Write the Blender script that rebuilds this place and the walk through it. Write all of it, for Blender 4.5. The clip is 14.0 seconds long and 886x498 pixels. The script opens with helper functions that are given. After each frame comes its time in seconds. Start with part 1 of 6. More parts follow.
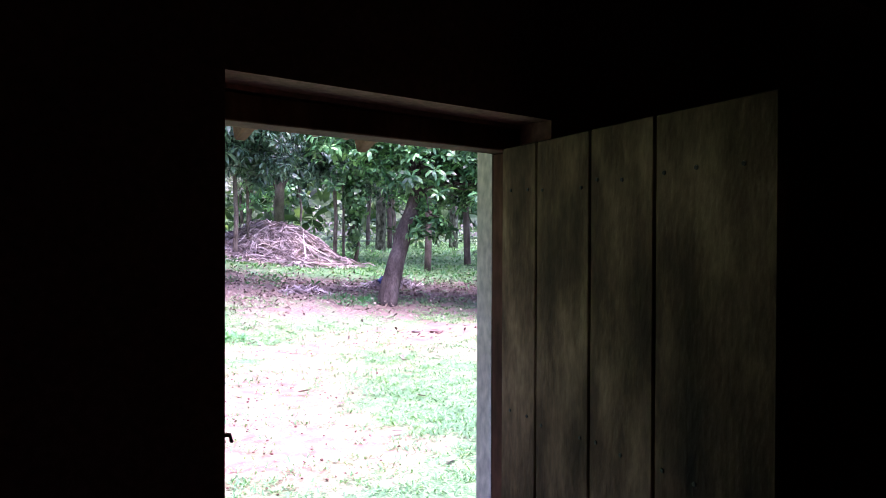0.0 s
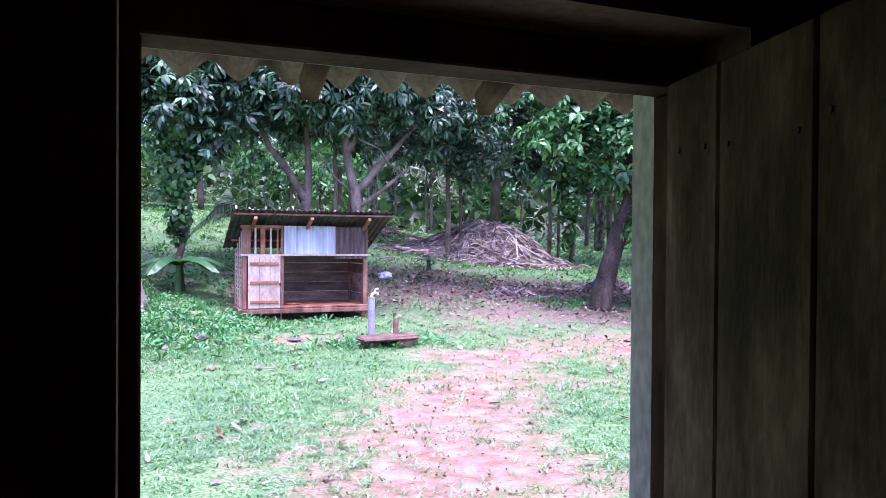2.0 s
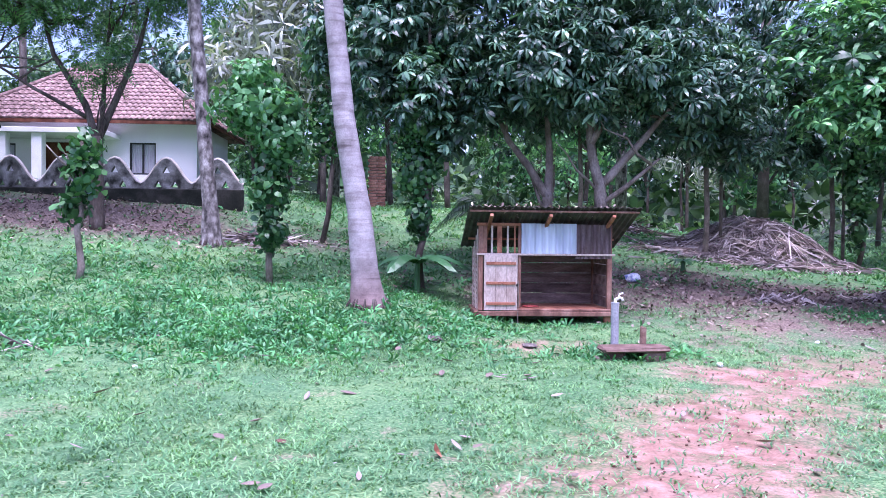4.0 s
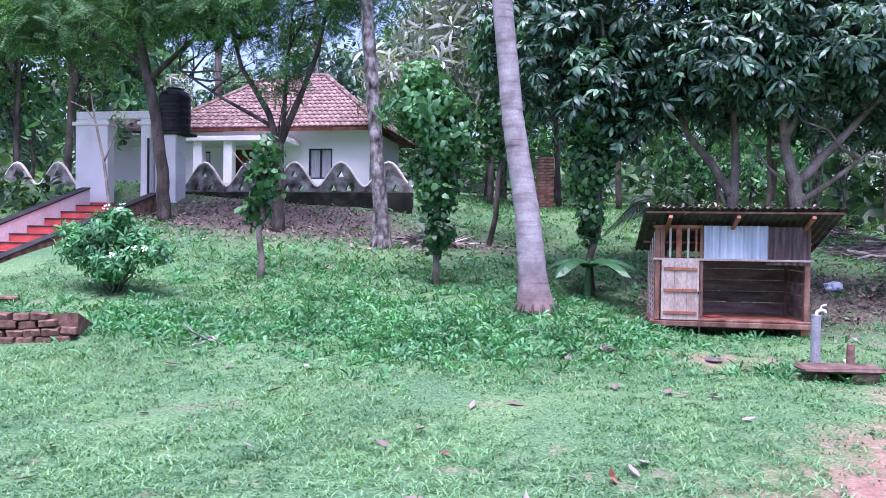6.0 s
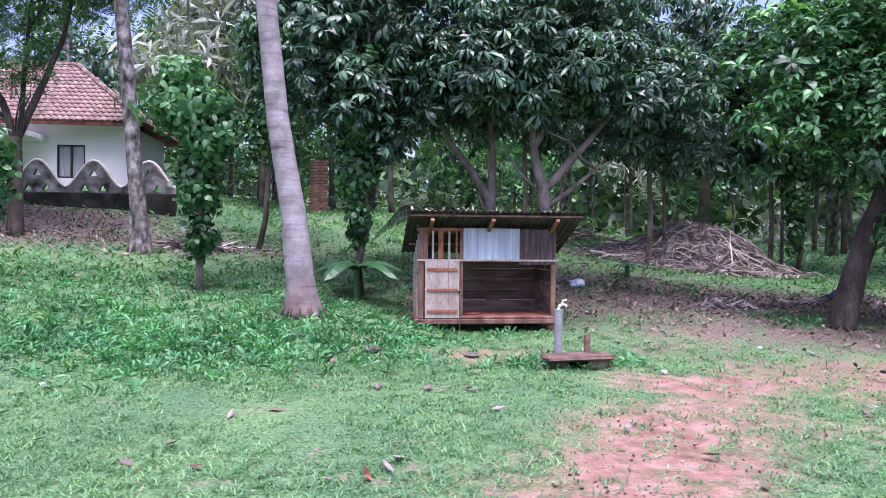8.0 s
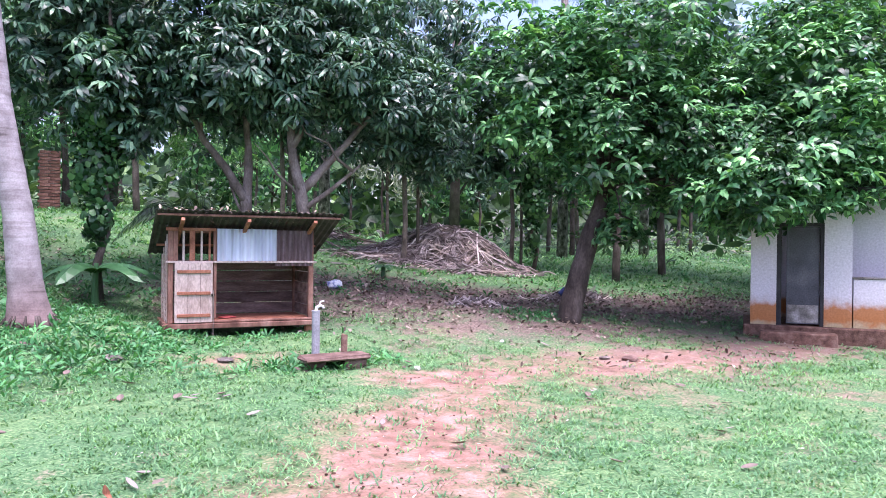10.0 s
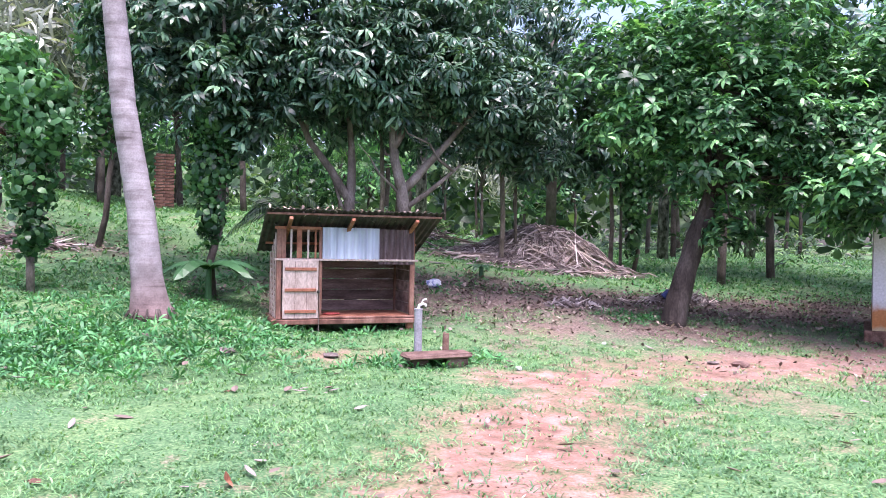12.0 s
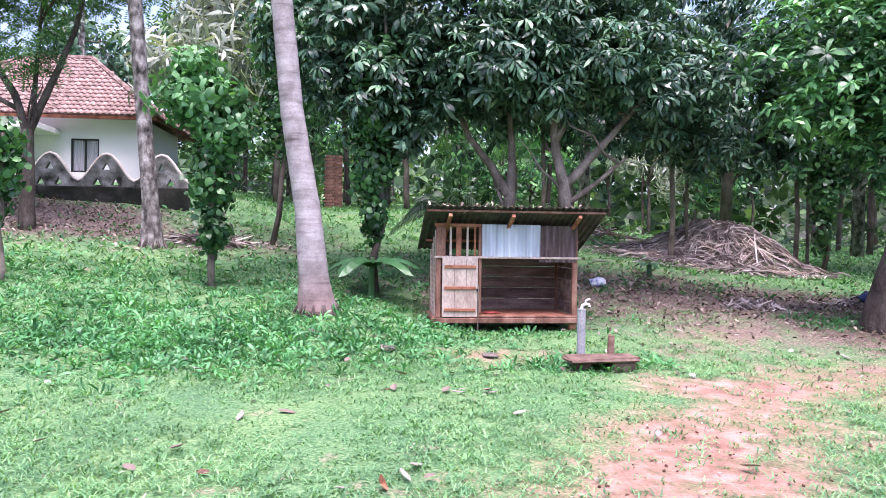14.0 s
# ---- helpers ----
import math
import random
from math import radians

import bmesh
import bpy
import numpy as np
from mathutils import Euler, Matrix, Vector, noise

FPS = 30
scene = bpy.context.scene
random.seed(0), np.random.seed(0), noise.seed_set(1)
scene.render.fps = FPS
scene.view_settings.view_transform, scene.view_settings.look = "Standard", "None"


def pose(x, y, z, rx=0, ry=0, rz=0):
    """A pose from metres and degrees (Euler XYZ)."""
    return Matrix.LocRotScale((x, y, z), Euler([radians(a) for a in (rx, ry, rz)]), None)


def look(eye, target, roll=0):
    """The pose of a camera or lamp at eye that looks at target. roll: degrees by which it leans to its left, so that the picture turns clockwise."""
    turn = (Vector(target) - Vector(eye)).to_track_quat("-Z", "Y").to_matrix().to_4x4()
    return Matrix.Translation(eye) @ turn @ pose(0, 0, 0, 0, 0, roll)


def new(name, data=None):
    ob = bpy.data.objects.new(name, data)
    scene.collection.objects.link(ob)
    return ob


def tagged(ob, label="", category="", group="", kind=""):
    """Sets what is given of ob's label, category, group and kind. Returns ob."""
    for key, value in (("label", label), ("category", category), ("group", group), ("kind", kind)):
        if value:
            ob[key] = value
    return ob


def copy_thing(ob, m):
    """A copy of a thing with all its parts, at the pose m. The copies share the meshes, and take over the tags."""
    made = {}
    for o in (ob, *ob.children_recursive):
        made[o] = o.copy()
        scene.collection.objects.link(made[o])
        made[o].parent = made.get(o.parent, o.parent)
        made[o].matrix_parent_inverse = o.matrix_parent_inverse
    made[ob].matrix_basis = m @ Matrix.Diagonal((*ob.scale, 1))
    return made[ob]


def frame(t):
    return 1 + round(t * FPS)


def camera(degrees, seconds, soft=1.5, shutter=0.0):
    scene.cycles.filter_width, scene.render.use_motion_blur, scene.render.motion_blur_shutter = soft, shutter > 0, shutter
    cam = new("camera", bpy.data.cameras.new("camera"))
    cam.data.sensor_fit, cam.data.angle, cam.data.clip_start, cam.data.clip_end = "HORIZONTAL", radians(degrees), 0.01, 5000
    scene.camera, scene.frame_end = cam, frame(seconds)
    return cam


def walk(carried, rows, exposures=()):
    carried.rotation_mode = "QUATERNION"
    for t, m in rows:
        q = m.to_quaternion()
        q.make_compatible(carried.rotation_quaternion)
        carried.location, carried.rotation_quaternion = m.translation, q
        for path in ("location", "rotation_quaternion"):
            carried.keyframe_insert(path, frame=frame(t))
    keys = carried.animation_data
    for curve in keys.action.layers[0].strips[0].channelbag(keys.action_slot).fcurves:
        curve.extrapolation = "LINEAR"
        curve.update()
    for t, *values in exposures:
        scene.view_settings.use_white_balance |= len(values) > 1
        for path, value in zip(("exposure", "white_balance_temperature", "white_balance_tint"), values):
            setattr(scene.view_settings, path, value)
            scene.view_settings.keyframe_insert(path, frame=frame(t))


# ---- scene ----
cam = camera(61.5, 14.0, 0.9)
EXPOSURES = [(0, 2.78, 5760, 60), (1.0, 2.44, 5660, 56), (2.0, 2.1, 5460, 53), (3.0, 1.9, 5260, 49), (4.2, 1.7, 5360, 44), (6.0, 1.58, 5460, 41), (6.5, 1.5, 5500, 40), (7.5, 1.38, 5720, 36), (9.0, 1.64, 5860, 37), (11.5, 1.88, 6110, 37), (14, 1.88, 6160, 33)]
PATH = [
    (0, (0.09, -0.101, 1.547), (1.362, 1.443, 1.526), 0.2),
    (0.5, (0.262, 0.024, 1.564), (1.459, 1.626, 1.538), 0.3),
    (1, (0.445, 0.143, 1.556), (1.507, 1.837, 1.532), 0.3),
    (1.5, (0.646, 0.248, 1.562), (1.49, 2.061, 1.537), 0.4),
    (2, (0.786, 0.424, 1.533), (1.544, 2.275, 1.511), 0.4),
    (2.5, (0.908, 0.653, 1.533), (1.573, 2.539, 1.51), 0.5),
    (3, (1.059, 0.866, 1.53), (1.503, 2.816, 1.505), 0.6),
    (5.3, (1.161, 1.653, 1.562), (1.001, 3.646, 1.526), 0.7),
    (5.5, (1.118, 1.668, 1.557), (0.906, 3.657, 1.522), 0.8),
    (6, (1.1, 1.687, 1.552), (0.769, 3.659, 1.519), 0.8),
    (6.5, (1.12, 1.698, 1.549), (0.771, 3.667, 1.518), 0.7),
    (7, (1.187, 1.715, 1.54), (0.899, 3.694, 1.513), 0.7),
    (7.5, (1.245, 1.708, 1.539), (1.217, 3.708, 1.518), 0.5),
    (8, (1.303, 1.688, 1.542), (1.553, 3.673, 1.525), 0.4),
    (8.5, (1.335, 1.658, 1.555), (1.86, 3.588, 1.543), 0.3),
    (9, (1.311, 1.644, 1.574), (2.03, 3.51, 1.56), 0.3),
    (9.2, (1.301, 1.624, 1.559), (2.079, 3.467, 1.549), 0.4),
    (11.3, (1.31, 1.69, 1.543), (2.2, 3.481, 1.534), 0.7),
    (11.5, (1.289, 1.696, 1.539), (2.123, 3.514, 1.53), 0.8),
    (12, (1.186, 1.711, 1.525), (1.822, 3.607, 1.515), 1.0),
    (12.5, (1.319, 1.78, 1.536), (1.705, 3.742, 1.519), 1.0),
    (13, (1.324, 1.922, 1.517), (1.608, 3.902, 1.499), 1.0),
    (13.5, (1.294, 2.016, 1.529), (1.556, 3.998, 1.506), 0.8),
    (14, (1.287, 2.038, 1.518), (1.5, 4.026, 1.495), 0.8),
]
walk(cam, [(t, look(eye, target, roll)) for t, eye, target, roll in PATH], EXPOSURES)

# ---- light: bright overcast sky ----
world = bpy.data.worlds.new("sky")
scene.world = world
world.use_nodes = True
wn = world.node_tree.nodes
wl = world.node_tree.links
sky = wn.new("ShaderNodeTexSky")
sky.sky_type = "NISHITA"
sky.sun_disc = False
sky.sun_elevation = radians(72)
sky.sun_rotation = radians(200)
sky.dust_density = 4.0
sky.air_density = 1.0
wn["Background"].inputs["Strength"].default_value = 0.125
wl.new(sky.outputs["Color"], wn["Background"].inputs["Color"])
sun = new("sun", bpy.data.lights.new("sun", "SUN"))
sun.data.energy = 2.1
sun.data.angle = radians(42)
sun.data.color = (1.0, 0.97, 0.93)
sun.matrix_world = look((0, 0, 30), (-3, 9, 0))


# ---- materials ----
def mat(name, rough=0.8, metal=0.0, spec=0.4):
    m = bpy.data.materials.new(name)
    m.use_nodes = True
    b = m.node_tree.nodes["Principled BSDF"]
    b.inputs["Roughness"].default_value = rough
    b.inputs["Metallic"].default_value = metal
    b.inputs["Specular IOR Level"].default_value = spec
    return m, m.node_tree.nodes, m.node_tree.links, b


def noise_node(n, l, scale, detail=6, vec=None, stretch=None):
    tex = n.new("ShaderNodeTexNoise")
    tex.inputs["Scale"].default_value = scale
    tex.inputs["Detail"].default_value = detail
    if vec is None:
        co = n.new("ShaderNodeTexCoord")
        vec = co.outputs["Object"]
    if stretch:
        mp = n.new("ShaderNodeMapping")
        mp.inputs["Scale"].default_value = stretch
        l.new(vec, mp.inputs["Vector"])
        vec = mp.outputs["Vector"]
    l.new(vec, tex.inputs["Vector"])
    return tex.outputs["Fac"]


def ramp(n, l, fac, stops):
    r = n.new("ShaderNodeValToRGB")
    els = r.color_ramp.elements
    while len(els) < len(stops):
        els.new(0.5)
    for e, (p, c) in zip(els, stops):
        e.position = p
        e.color = (*c, 1)
    l.new(fac, r.inputs["Fac"])
    return r.outputs["Color"]


def mixc(n, l, fac, a, b, kind="MIX"):
    m = n.new("ShaderNodeMix")
    m.data_type = "RGBA"
    m.blend_type = kind
    for key, v in ((0, fac), (6, a), (7, b)):
        if hasattr(v, "is_linked"):
            l.new(v, m.inputs[key])
        else:
            m.inputs[key].default_value = v if key == 0 else (*v, 1)
    return m.outputs[2]


def bump(n, l, b, h, strength=0.4, dist=0.01):
    k = n.new("ShaderNodeBump")
    k.inputs["Strength"].default_value = strength
    k.inputs["Distance"].default_value = dist
    l.new(h, k.inputs["Height"])
    l.new(k.outputs["Normal"], b.inputs["Normal"])


def surface(name, c1, c2, c3, scale=3.0, fine=40.0, rough=0.8, stretch=None, bumps=0.4, dist=0.006, metal=0.0, spec=0.3, obj_vary=0.0):
    """Two scales of variation: broad stains and fine grain, with relief."""
    m, n, l, b = mat(name, rough, metal, spec)
    broad = noise_node(n, l, scale, 5, stretch=stretch)
    grain = noise_node(n, l, fine, 4, stretch=stretch)
    col = ramp(n, l, broad, [(0.3, c1), (0.5, c2), (0.72, c3)])
    shade = ramp(n, l, grain, [(0.3, (0.7, 0.7, 0.7)), (0.7, (1.15, 1.15, 1.15))])
    col = mixc(n, l, 1.0, col, shade, "MULTIPLY")
    if obj_vary:
        oi = n.new("ShaderNodeObjectInfo")
        v = ramp(n, l, oi.outputs["Random"], [(0.0, (1 - obj_vary,) * 3), (1.0, (1 + obj_vary,) * 3)])
        col = mixc(n, l, 1.0, col, v, "MULTIPLY")
    l.new(col, b.inputs["Base Color"])
    bump(n, l, b, grain, bumps, dist)
    return m


def leafy(name, c1, c2, c3, rough=0.4, trans=0.25, spec=0.4, clump=1.3, sway=0.5):
    """Leaves: each leaf its own tint, shoots of older and younger growth, with light coming through."""
    m, n, l, b = mat(name, rough, 0, spec)
    geo = n.new("ShaderNodeNewGeometry")
    col = ramp(n, l, geo.outputs["Random Per Island"], [(0.0, c1), (0.55, c2), (1.0, c3)])
    growth = noise_node(n, l, clump, 3)
    col = mixc(n, l, 1.0, col, ramp(n, l, growth, [(0.32, (1 - sway,) * 3), (0.5, (1.0, 1.0, 1.0)), (0.7, (1 + sway, 1 + 0.9 * sway, 1 + 0.5 * sway))]), "MULTIPLY")
    l.new(col, b.inputs["Base Color"])
    tr = n.new("ShaderNodeBsdfTranslucent")
    l.new(mixc(n, l, 1.0, col, (1.2, 1.3, 0.5), "MULTIPLY"), tr.inputs["Color"])
    mx = n.new("ShaderNodeMixShader")
    mx.inputs["Fac"].default_value = trans
    l.new(b.outputs[0], mx.inputs[1])
    l.new(tr.outputs[0], mx.inputs[2])
    l.new(mx.outputs[0], n["Material Output"].inputs["Surface"])
    return m


M_MANGO = leafy("mango_leaf", (0.014, 0.05, 0.032), (0.05, 0.132, 0.084), (0.15, 0.28, 0.17), 0.36, 0.15, 0.6, 1.6)
M_BROAD = leafy("broad_leaf", (0.016, 0.068, 0.028), (0.062, 0.205, 0.082), (0.22, 0.48, 0.195), 0.36, 0.2, 0.45, 1.1, 0.75)
M_FEATHER = leafy("feather_leaf", (0.03, 0.1, 0.033), (0.06, 0.18, 0.055), (0.13, 0.29, 0.09), 0.5, 0.3)
M_DARKLEAF = leafy("dark_leaf", (0.015, 0.046, 0.022), (0.055, 0.13, 0.06), (0.18, 0.3, 0.145), 0.45, 0.28)
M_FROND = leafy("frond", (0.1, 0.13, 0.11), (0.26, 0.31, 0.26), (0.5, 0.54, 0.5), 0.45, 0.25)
M_VINE = leafy("vine_leaf", (0.015, 0.065, 0.025), (0.035, 0.12, 0.045), (0.1, 0.24, 0.08), 0.35, 0.18)
M_GRASS = leafy("grass_blade", (0.05, 0.15, 0.065), (0.115, 0.275, 0.125), (0.22, 0.4, 0.185), 0.5, 0.3, 0.4, 1.0, 0.25)
M_WEED = leafy("weed_leaf", (0.03, 0.14, 0.05), (0.065, 0.245, 0.09), (0.12, 0.35, 0.135), 0.45, 0.25, 0.4, 1.5, 0.35)
M_YOUNG = leafy("young_leaf", (0.035, 0.13, 0.05), (0.08, 0.23, 0.09), (0.15, 0.35, 0.15), 0.4, 0.3, 0.45, 1.5, 0.35)
M_LITTER = leafy("dry_leaf", (0.07, 0.05, 0.042), (0.17, 0.13, 0.11), (0.36, 0.3, 0.265), 0.7, 0.05)
M_DRYFROND = leafy("dry_frond", (0.06, 0.045, 0.042), (0.27, 0.22, 0.215), (0.62, 0.56, 0.55), 0.65, 0.05, 0.4, 2.0, 0.35)
M_BARK = surface("grey_bark", (0.04, 0.032, 0.026), (0.1, 0.084, 0.072), (0.2, 0.178, 0.158), 4, 45, 0.9, (1, 1, 0.5), 0.8, 0.02)
M_BARKD = surface("dark_bark", (0.03, 0.024, 0.02), (0.075, 0.06, 0.052), (0.15, 0.128, 0.115), 5, 40, 0.9, (1, 1, 0.4), 0.8, 0.02)
M_BARKP = surface("pale_bark", (0.09, 0.075, 0.06), (0.19, 0.16, 0.135), (0.32, 0.28, 0.25), 5, 45, 0.9, (1, 1, 0.5), 0.8, 0.02)
M_PALMB = surface("blotched_palm_bark", (0.008, 0.008, 0.007), (0.15, 0.135, 0.13), (0.4, 0.38, 0.37), 9, 40, 0.9, (1, 1, 0.6), 0.6, 0.01)
M_WALLW = surface("white_plaster", (0.62, 0.6, 0.6), (0.74, 0.72, 0.73), (0.8, 0.79, 0.8), 1.5, 60, 0.85, None, 0.15, 0.003)
M_LILAC = surface("lilac_white_plaster", (0.74, 0.69, 0.78), (0.79, 0.75, 0.82), (0.82, 0.79, 0.85), 0.8, 60, 0.85, None, 0.15, 0.003)
M_INNER = surface("dim_plaster", (0.3, 0.13, 0.1), (0.42, 0.2, 0.165), (0.5, 0.28, 0.24), 1.5, 50, 0.9, None, 0.3, 0.004, spec=0.1)
M_REVEAL = surface("cream_plaster", (0.6, 0.5, 0.42), (0.72, 0.63, 0.56), (0.79, 0.71, 0.65), 3, 50, 0.9, (1, 1, 0.5), 0.3, 0.004)
M_DOORW = surface("old_door_wood", (0.014, 0.006, 0.003), (0.095, 0.05, 0.025), (0.3, 0.18, 0.1), 3.2, 30, 0.8, (2.0, 2.0, 0.7), 0.6, 0.005, spec=0.15, obj_vary=0.25)
M_FRAMEW = surface("dark_frame_wood", (0.045, 0.014, 0.008), (0.11, 0.04, 0.024), (0.19, 0.085, 0.054), 5, 40, 0.8, (1, 1, 0.3), 0.5, 0.004, spec=0.15)
M_RAFTER = surface("rafter_wood", (0.09, 0.035, 0.022), (0.19, 0.085, 0.055), (0.3, 0.16, 0.11), 6, 40, 0.8, None, 0.5, 0.004)
M_EAVE = surface("old_corrugated_sheet", (0.16, 0.085, 0.06), (0.4, 0.25, 0.2), (0.56, 0.4, 0.34), 5, 50, 0.85, None, 0.3, 0.003)
M_HUTW = surface("weathered_reddish_wood", (0.11, 0.05, 0.035), (0.24, 0.12, 0.088), (0.36, 0.22, 0.17), 6, 50, 0.8, (1, 1, 0.4), 0.5, 0.004, obj_vary=0.2)
M_HUTDOOR = surface("pale_door_board", (0.36, 0.27, 0.23), (0.5, 0.4, 0.35), (0.6, 0.5, 0.45), 5, 50, 0.8, (1, 1, 0.4), 0.4, 0.003)
M_HUTORANGE = surface("red_brown_wood", (0.2, 0.075, 0.042), (0.34, 0.135, 0.08), (0.44, 0.21, 0.135), 6, 50, 0.75, None, 0.4, 0.003)
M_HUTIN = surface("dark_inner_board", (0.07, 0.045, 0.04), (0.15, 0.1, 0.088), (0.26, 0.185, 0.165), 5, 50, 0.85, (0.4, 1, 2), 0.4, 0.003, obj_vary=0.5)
M_ZINC = surface("pale_zinc_sheet", (0.42, 0.47, 0.56), (0.52, 0.57, 0.67), (0.62, 0.67, 0.76), 3, 9, 0.45, (1, 1, 0.15), 0.1, 0.002, 0.3)
M_ZINCD = surface("rusted_zinc_sheet", (0.06, 0.036, 0.036), (0.125, 0.085, 0.087), (0.22, 0.17, 0.18), 5, 50, 0.6, (4, 1, 0.5), 0.2, 0.002, 0.2)
M_ROOFSH = surface("mossy_roof_sheet", (0.025, 0.025, 0.022), (0.06, 0.055, 0.05), (0.11, 0.09, 0.08), 5, 50, 0.8, None, 0.3, 0.004)
M_FLOOR = surface("worn_cement_floor", (0.05, 0.044, 0.038), (0.09, 0.08, 0.07), (0.15, 0.135, 0.12), 2.5, 40, 0.8, None, 0.2, 0.003)
M_CONC = surface("stained_concrete", (0.025, 0.025, 0.02), (0.2, 0.19, 0.175), (0.45, 0.43, 0.42), 4.5, 40, 0.9, None, 0.4, 0.006)
M_CONCD = surface("mossy_black_concrete", (0.008, 0.01, 0.007), (0.024, 0.025, 0.019), (0.065, 0.06, 0.05), 3, 30, 0.95, None, 0.5, 0.01)
M_PVC = surface("grey_pvc", (0.24, 0.25, 0.28), (0.3, 0.31, 0.34), (0.36, 0.37, 0.4), 3, 50, 0.45, None, 0.05, 0.001)
M_WHITE = surface("white_plastic", (0.7, 0.7, 0.72), (0.78, 0.78, 0.8), (0.8, 0.8, 0.82), 3, 50, 0.35, None, 0.05, 0.001)
M_RUST = surface("rusty_pipe", (0.09, 0.05, 0.04), (0.2, 0.12, 0.09), (0.3, 0.21, 0.17), 10, 60, 0.85, None, 0.3, 0.003)
M_SLAB = surface("worn_red_slab", (0.065, 0.038, 0.031), (0.14, 0.088, 0.072), (0.23, 0.16, 0.137), 5, 50, 0.9, None, 0.5, 0.008)
M_TANK = surface("black_tank_plastic", (0.006, 0.007, 0.012), (0.01, 0.011, 0.017), (0.016, 0.017, 0.024), 2, 50, 0.4, None, 0.05, 0.001)
M_RED = surface("red_oxide", (0.3, 0.05, 0.045), (0.42, 0.075, 0.065), (0.5, 0.11, 0.095), 3, 50, 0.6, None, 0.1, 0.002)
M_BLACK = surface("black_paint", (0.012, 0.012, 0.014), (0.025, 0.025, 0.028), (0.045, 0.045, 0.05), 3, 50, 0.6, None, 0.1, 0.002)
M_LATER = surface("laterite", (0.07, 0.037, 0.027), (0.16, 0.09, 0.066), (0.25, 0.16, 0.125), 9, 50, 0.95, None, 0.8, 0.015, obj_vary=0.2)
M_BRICK = surface("old_brick", (0.13, 0.06, 0.045), (0.24, 0.12, 0.09), (0.33, 0.19, 0.15), 9, 50, 0.95, None, 0.5, 0.008, obj_vary=0.25)
M_TILE = surface("clay_roof_tile", (0.09, 0.063, 0.058), (0.235, 0.15, 0.135), (0.4, 0.3, 0.28), 6, 40, 0.85, None, 0.3, 0.006, obj_vary=0.3)
M_GREYDOOR = surface("grey_sheet_door", (0.055, 0.058, 0.068), (0.085, 0.09, 0.105), (0.13, 0.135, 0.15), 2.5, 40, 0.6, None, 0.1, 0.002)
M_STONE = surface("dark_stone", (0.06, 0.05, 0.048), (0.13, 0.11, 0.1), (0.22, 0.19, 0.18), 8, 50, 0.9, None, 0.6, 0.01)
M_CURT = surface("curtain_cloth", (0.36, 0.34, 0.42), (0.46, 0.44, 0.52), (0.55, 0.53, 0.6), 8, 60, 0.9, (8, 1, 0.3), 0.2, 0.004)
M_BAG = surface("white_blue_bag", (0.06, 0.12, 0.5), (0.7, 0.72, 0.8), (0.78, 0.79, 0.82), 11, 60, 0.5, None, 0.3, 0.004)
M_BLUE = surface("blue_cloth", (0.01, 0.015, 0.05), (0.02, 0.03, 0.1), (0.05, 0.07, 0.2), 8, 60, 0.8, None, 0.4, 0.006)
M_FLOWER = surface("white_petal", (0.7, 0.7, 0.68), (0.78, 0.78, 0.77), (0.8, 0.8, 0.8), 6, 60, 0.6, None, 0.1, 0.002)
M_IRON = surface("dark_iron", (0.02, 0.018, 0.017), (0.045, 0.04, 0.038), (0.08, 0.07, 0.065), 9, 60, 0.5, None, 0.2, 0.002, 0.7)


def stained_wall():
    """Pale wall, splashed orange-brown with earth along its foot."""
    m, n, l, b = mat("mud_splashed_wall", 0.9)
    co = n.new("ShaderNodeTexCoord")
    sep = n.new("ShaderNodeSeparateXYZ")
    l.new(co.outputs["Object"], sep.inputs[0])
    nz = noise_node(n, l, 5, 6)
    add = n.new("ShaderNodeMath")
    add.operation = "MULTIPLY_ADD"
    l.new(nz, add.inputs[0])
    add.inputs[1].default_value = -0.35
    l.new(sep.outputs["Z"], add.inputs[2])
    band = ramp(n, l, add.outputs[0], [(0.06, (0.42, 0.33, 0.2)), (0.16, (0.4, 0.16, 0.055)), (0.36, (0.42, 0.18, 0.075)), (0.48, (0.58, 0.54, 0.56)), (0.6, (0.64, 0.62, 0.67))])
    l.new(mixc(n, l, 1.0, band, ramp(n, l, noise_node(n, l, 30), [(0.3, (0.8, 0.8, 0.8)), (0.7, (1.1, 1.1, 1.1))]), "MULTIPLY"), b.inputs["Base Color"])
    return m


M_STAIN = stained_wall()


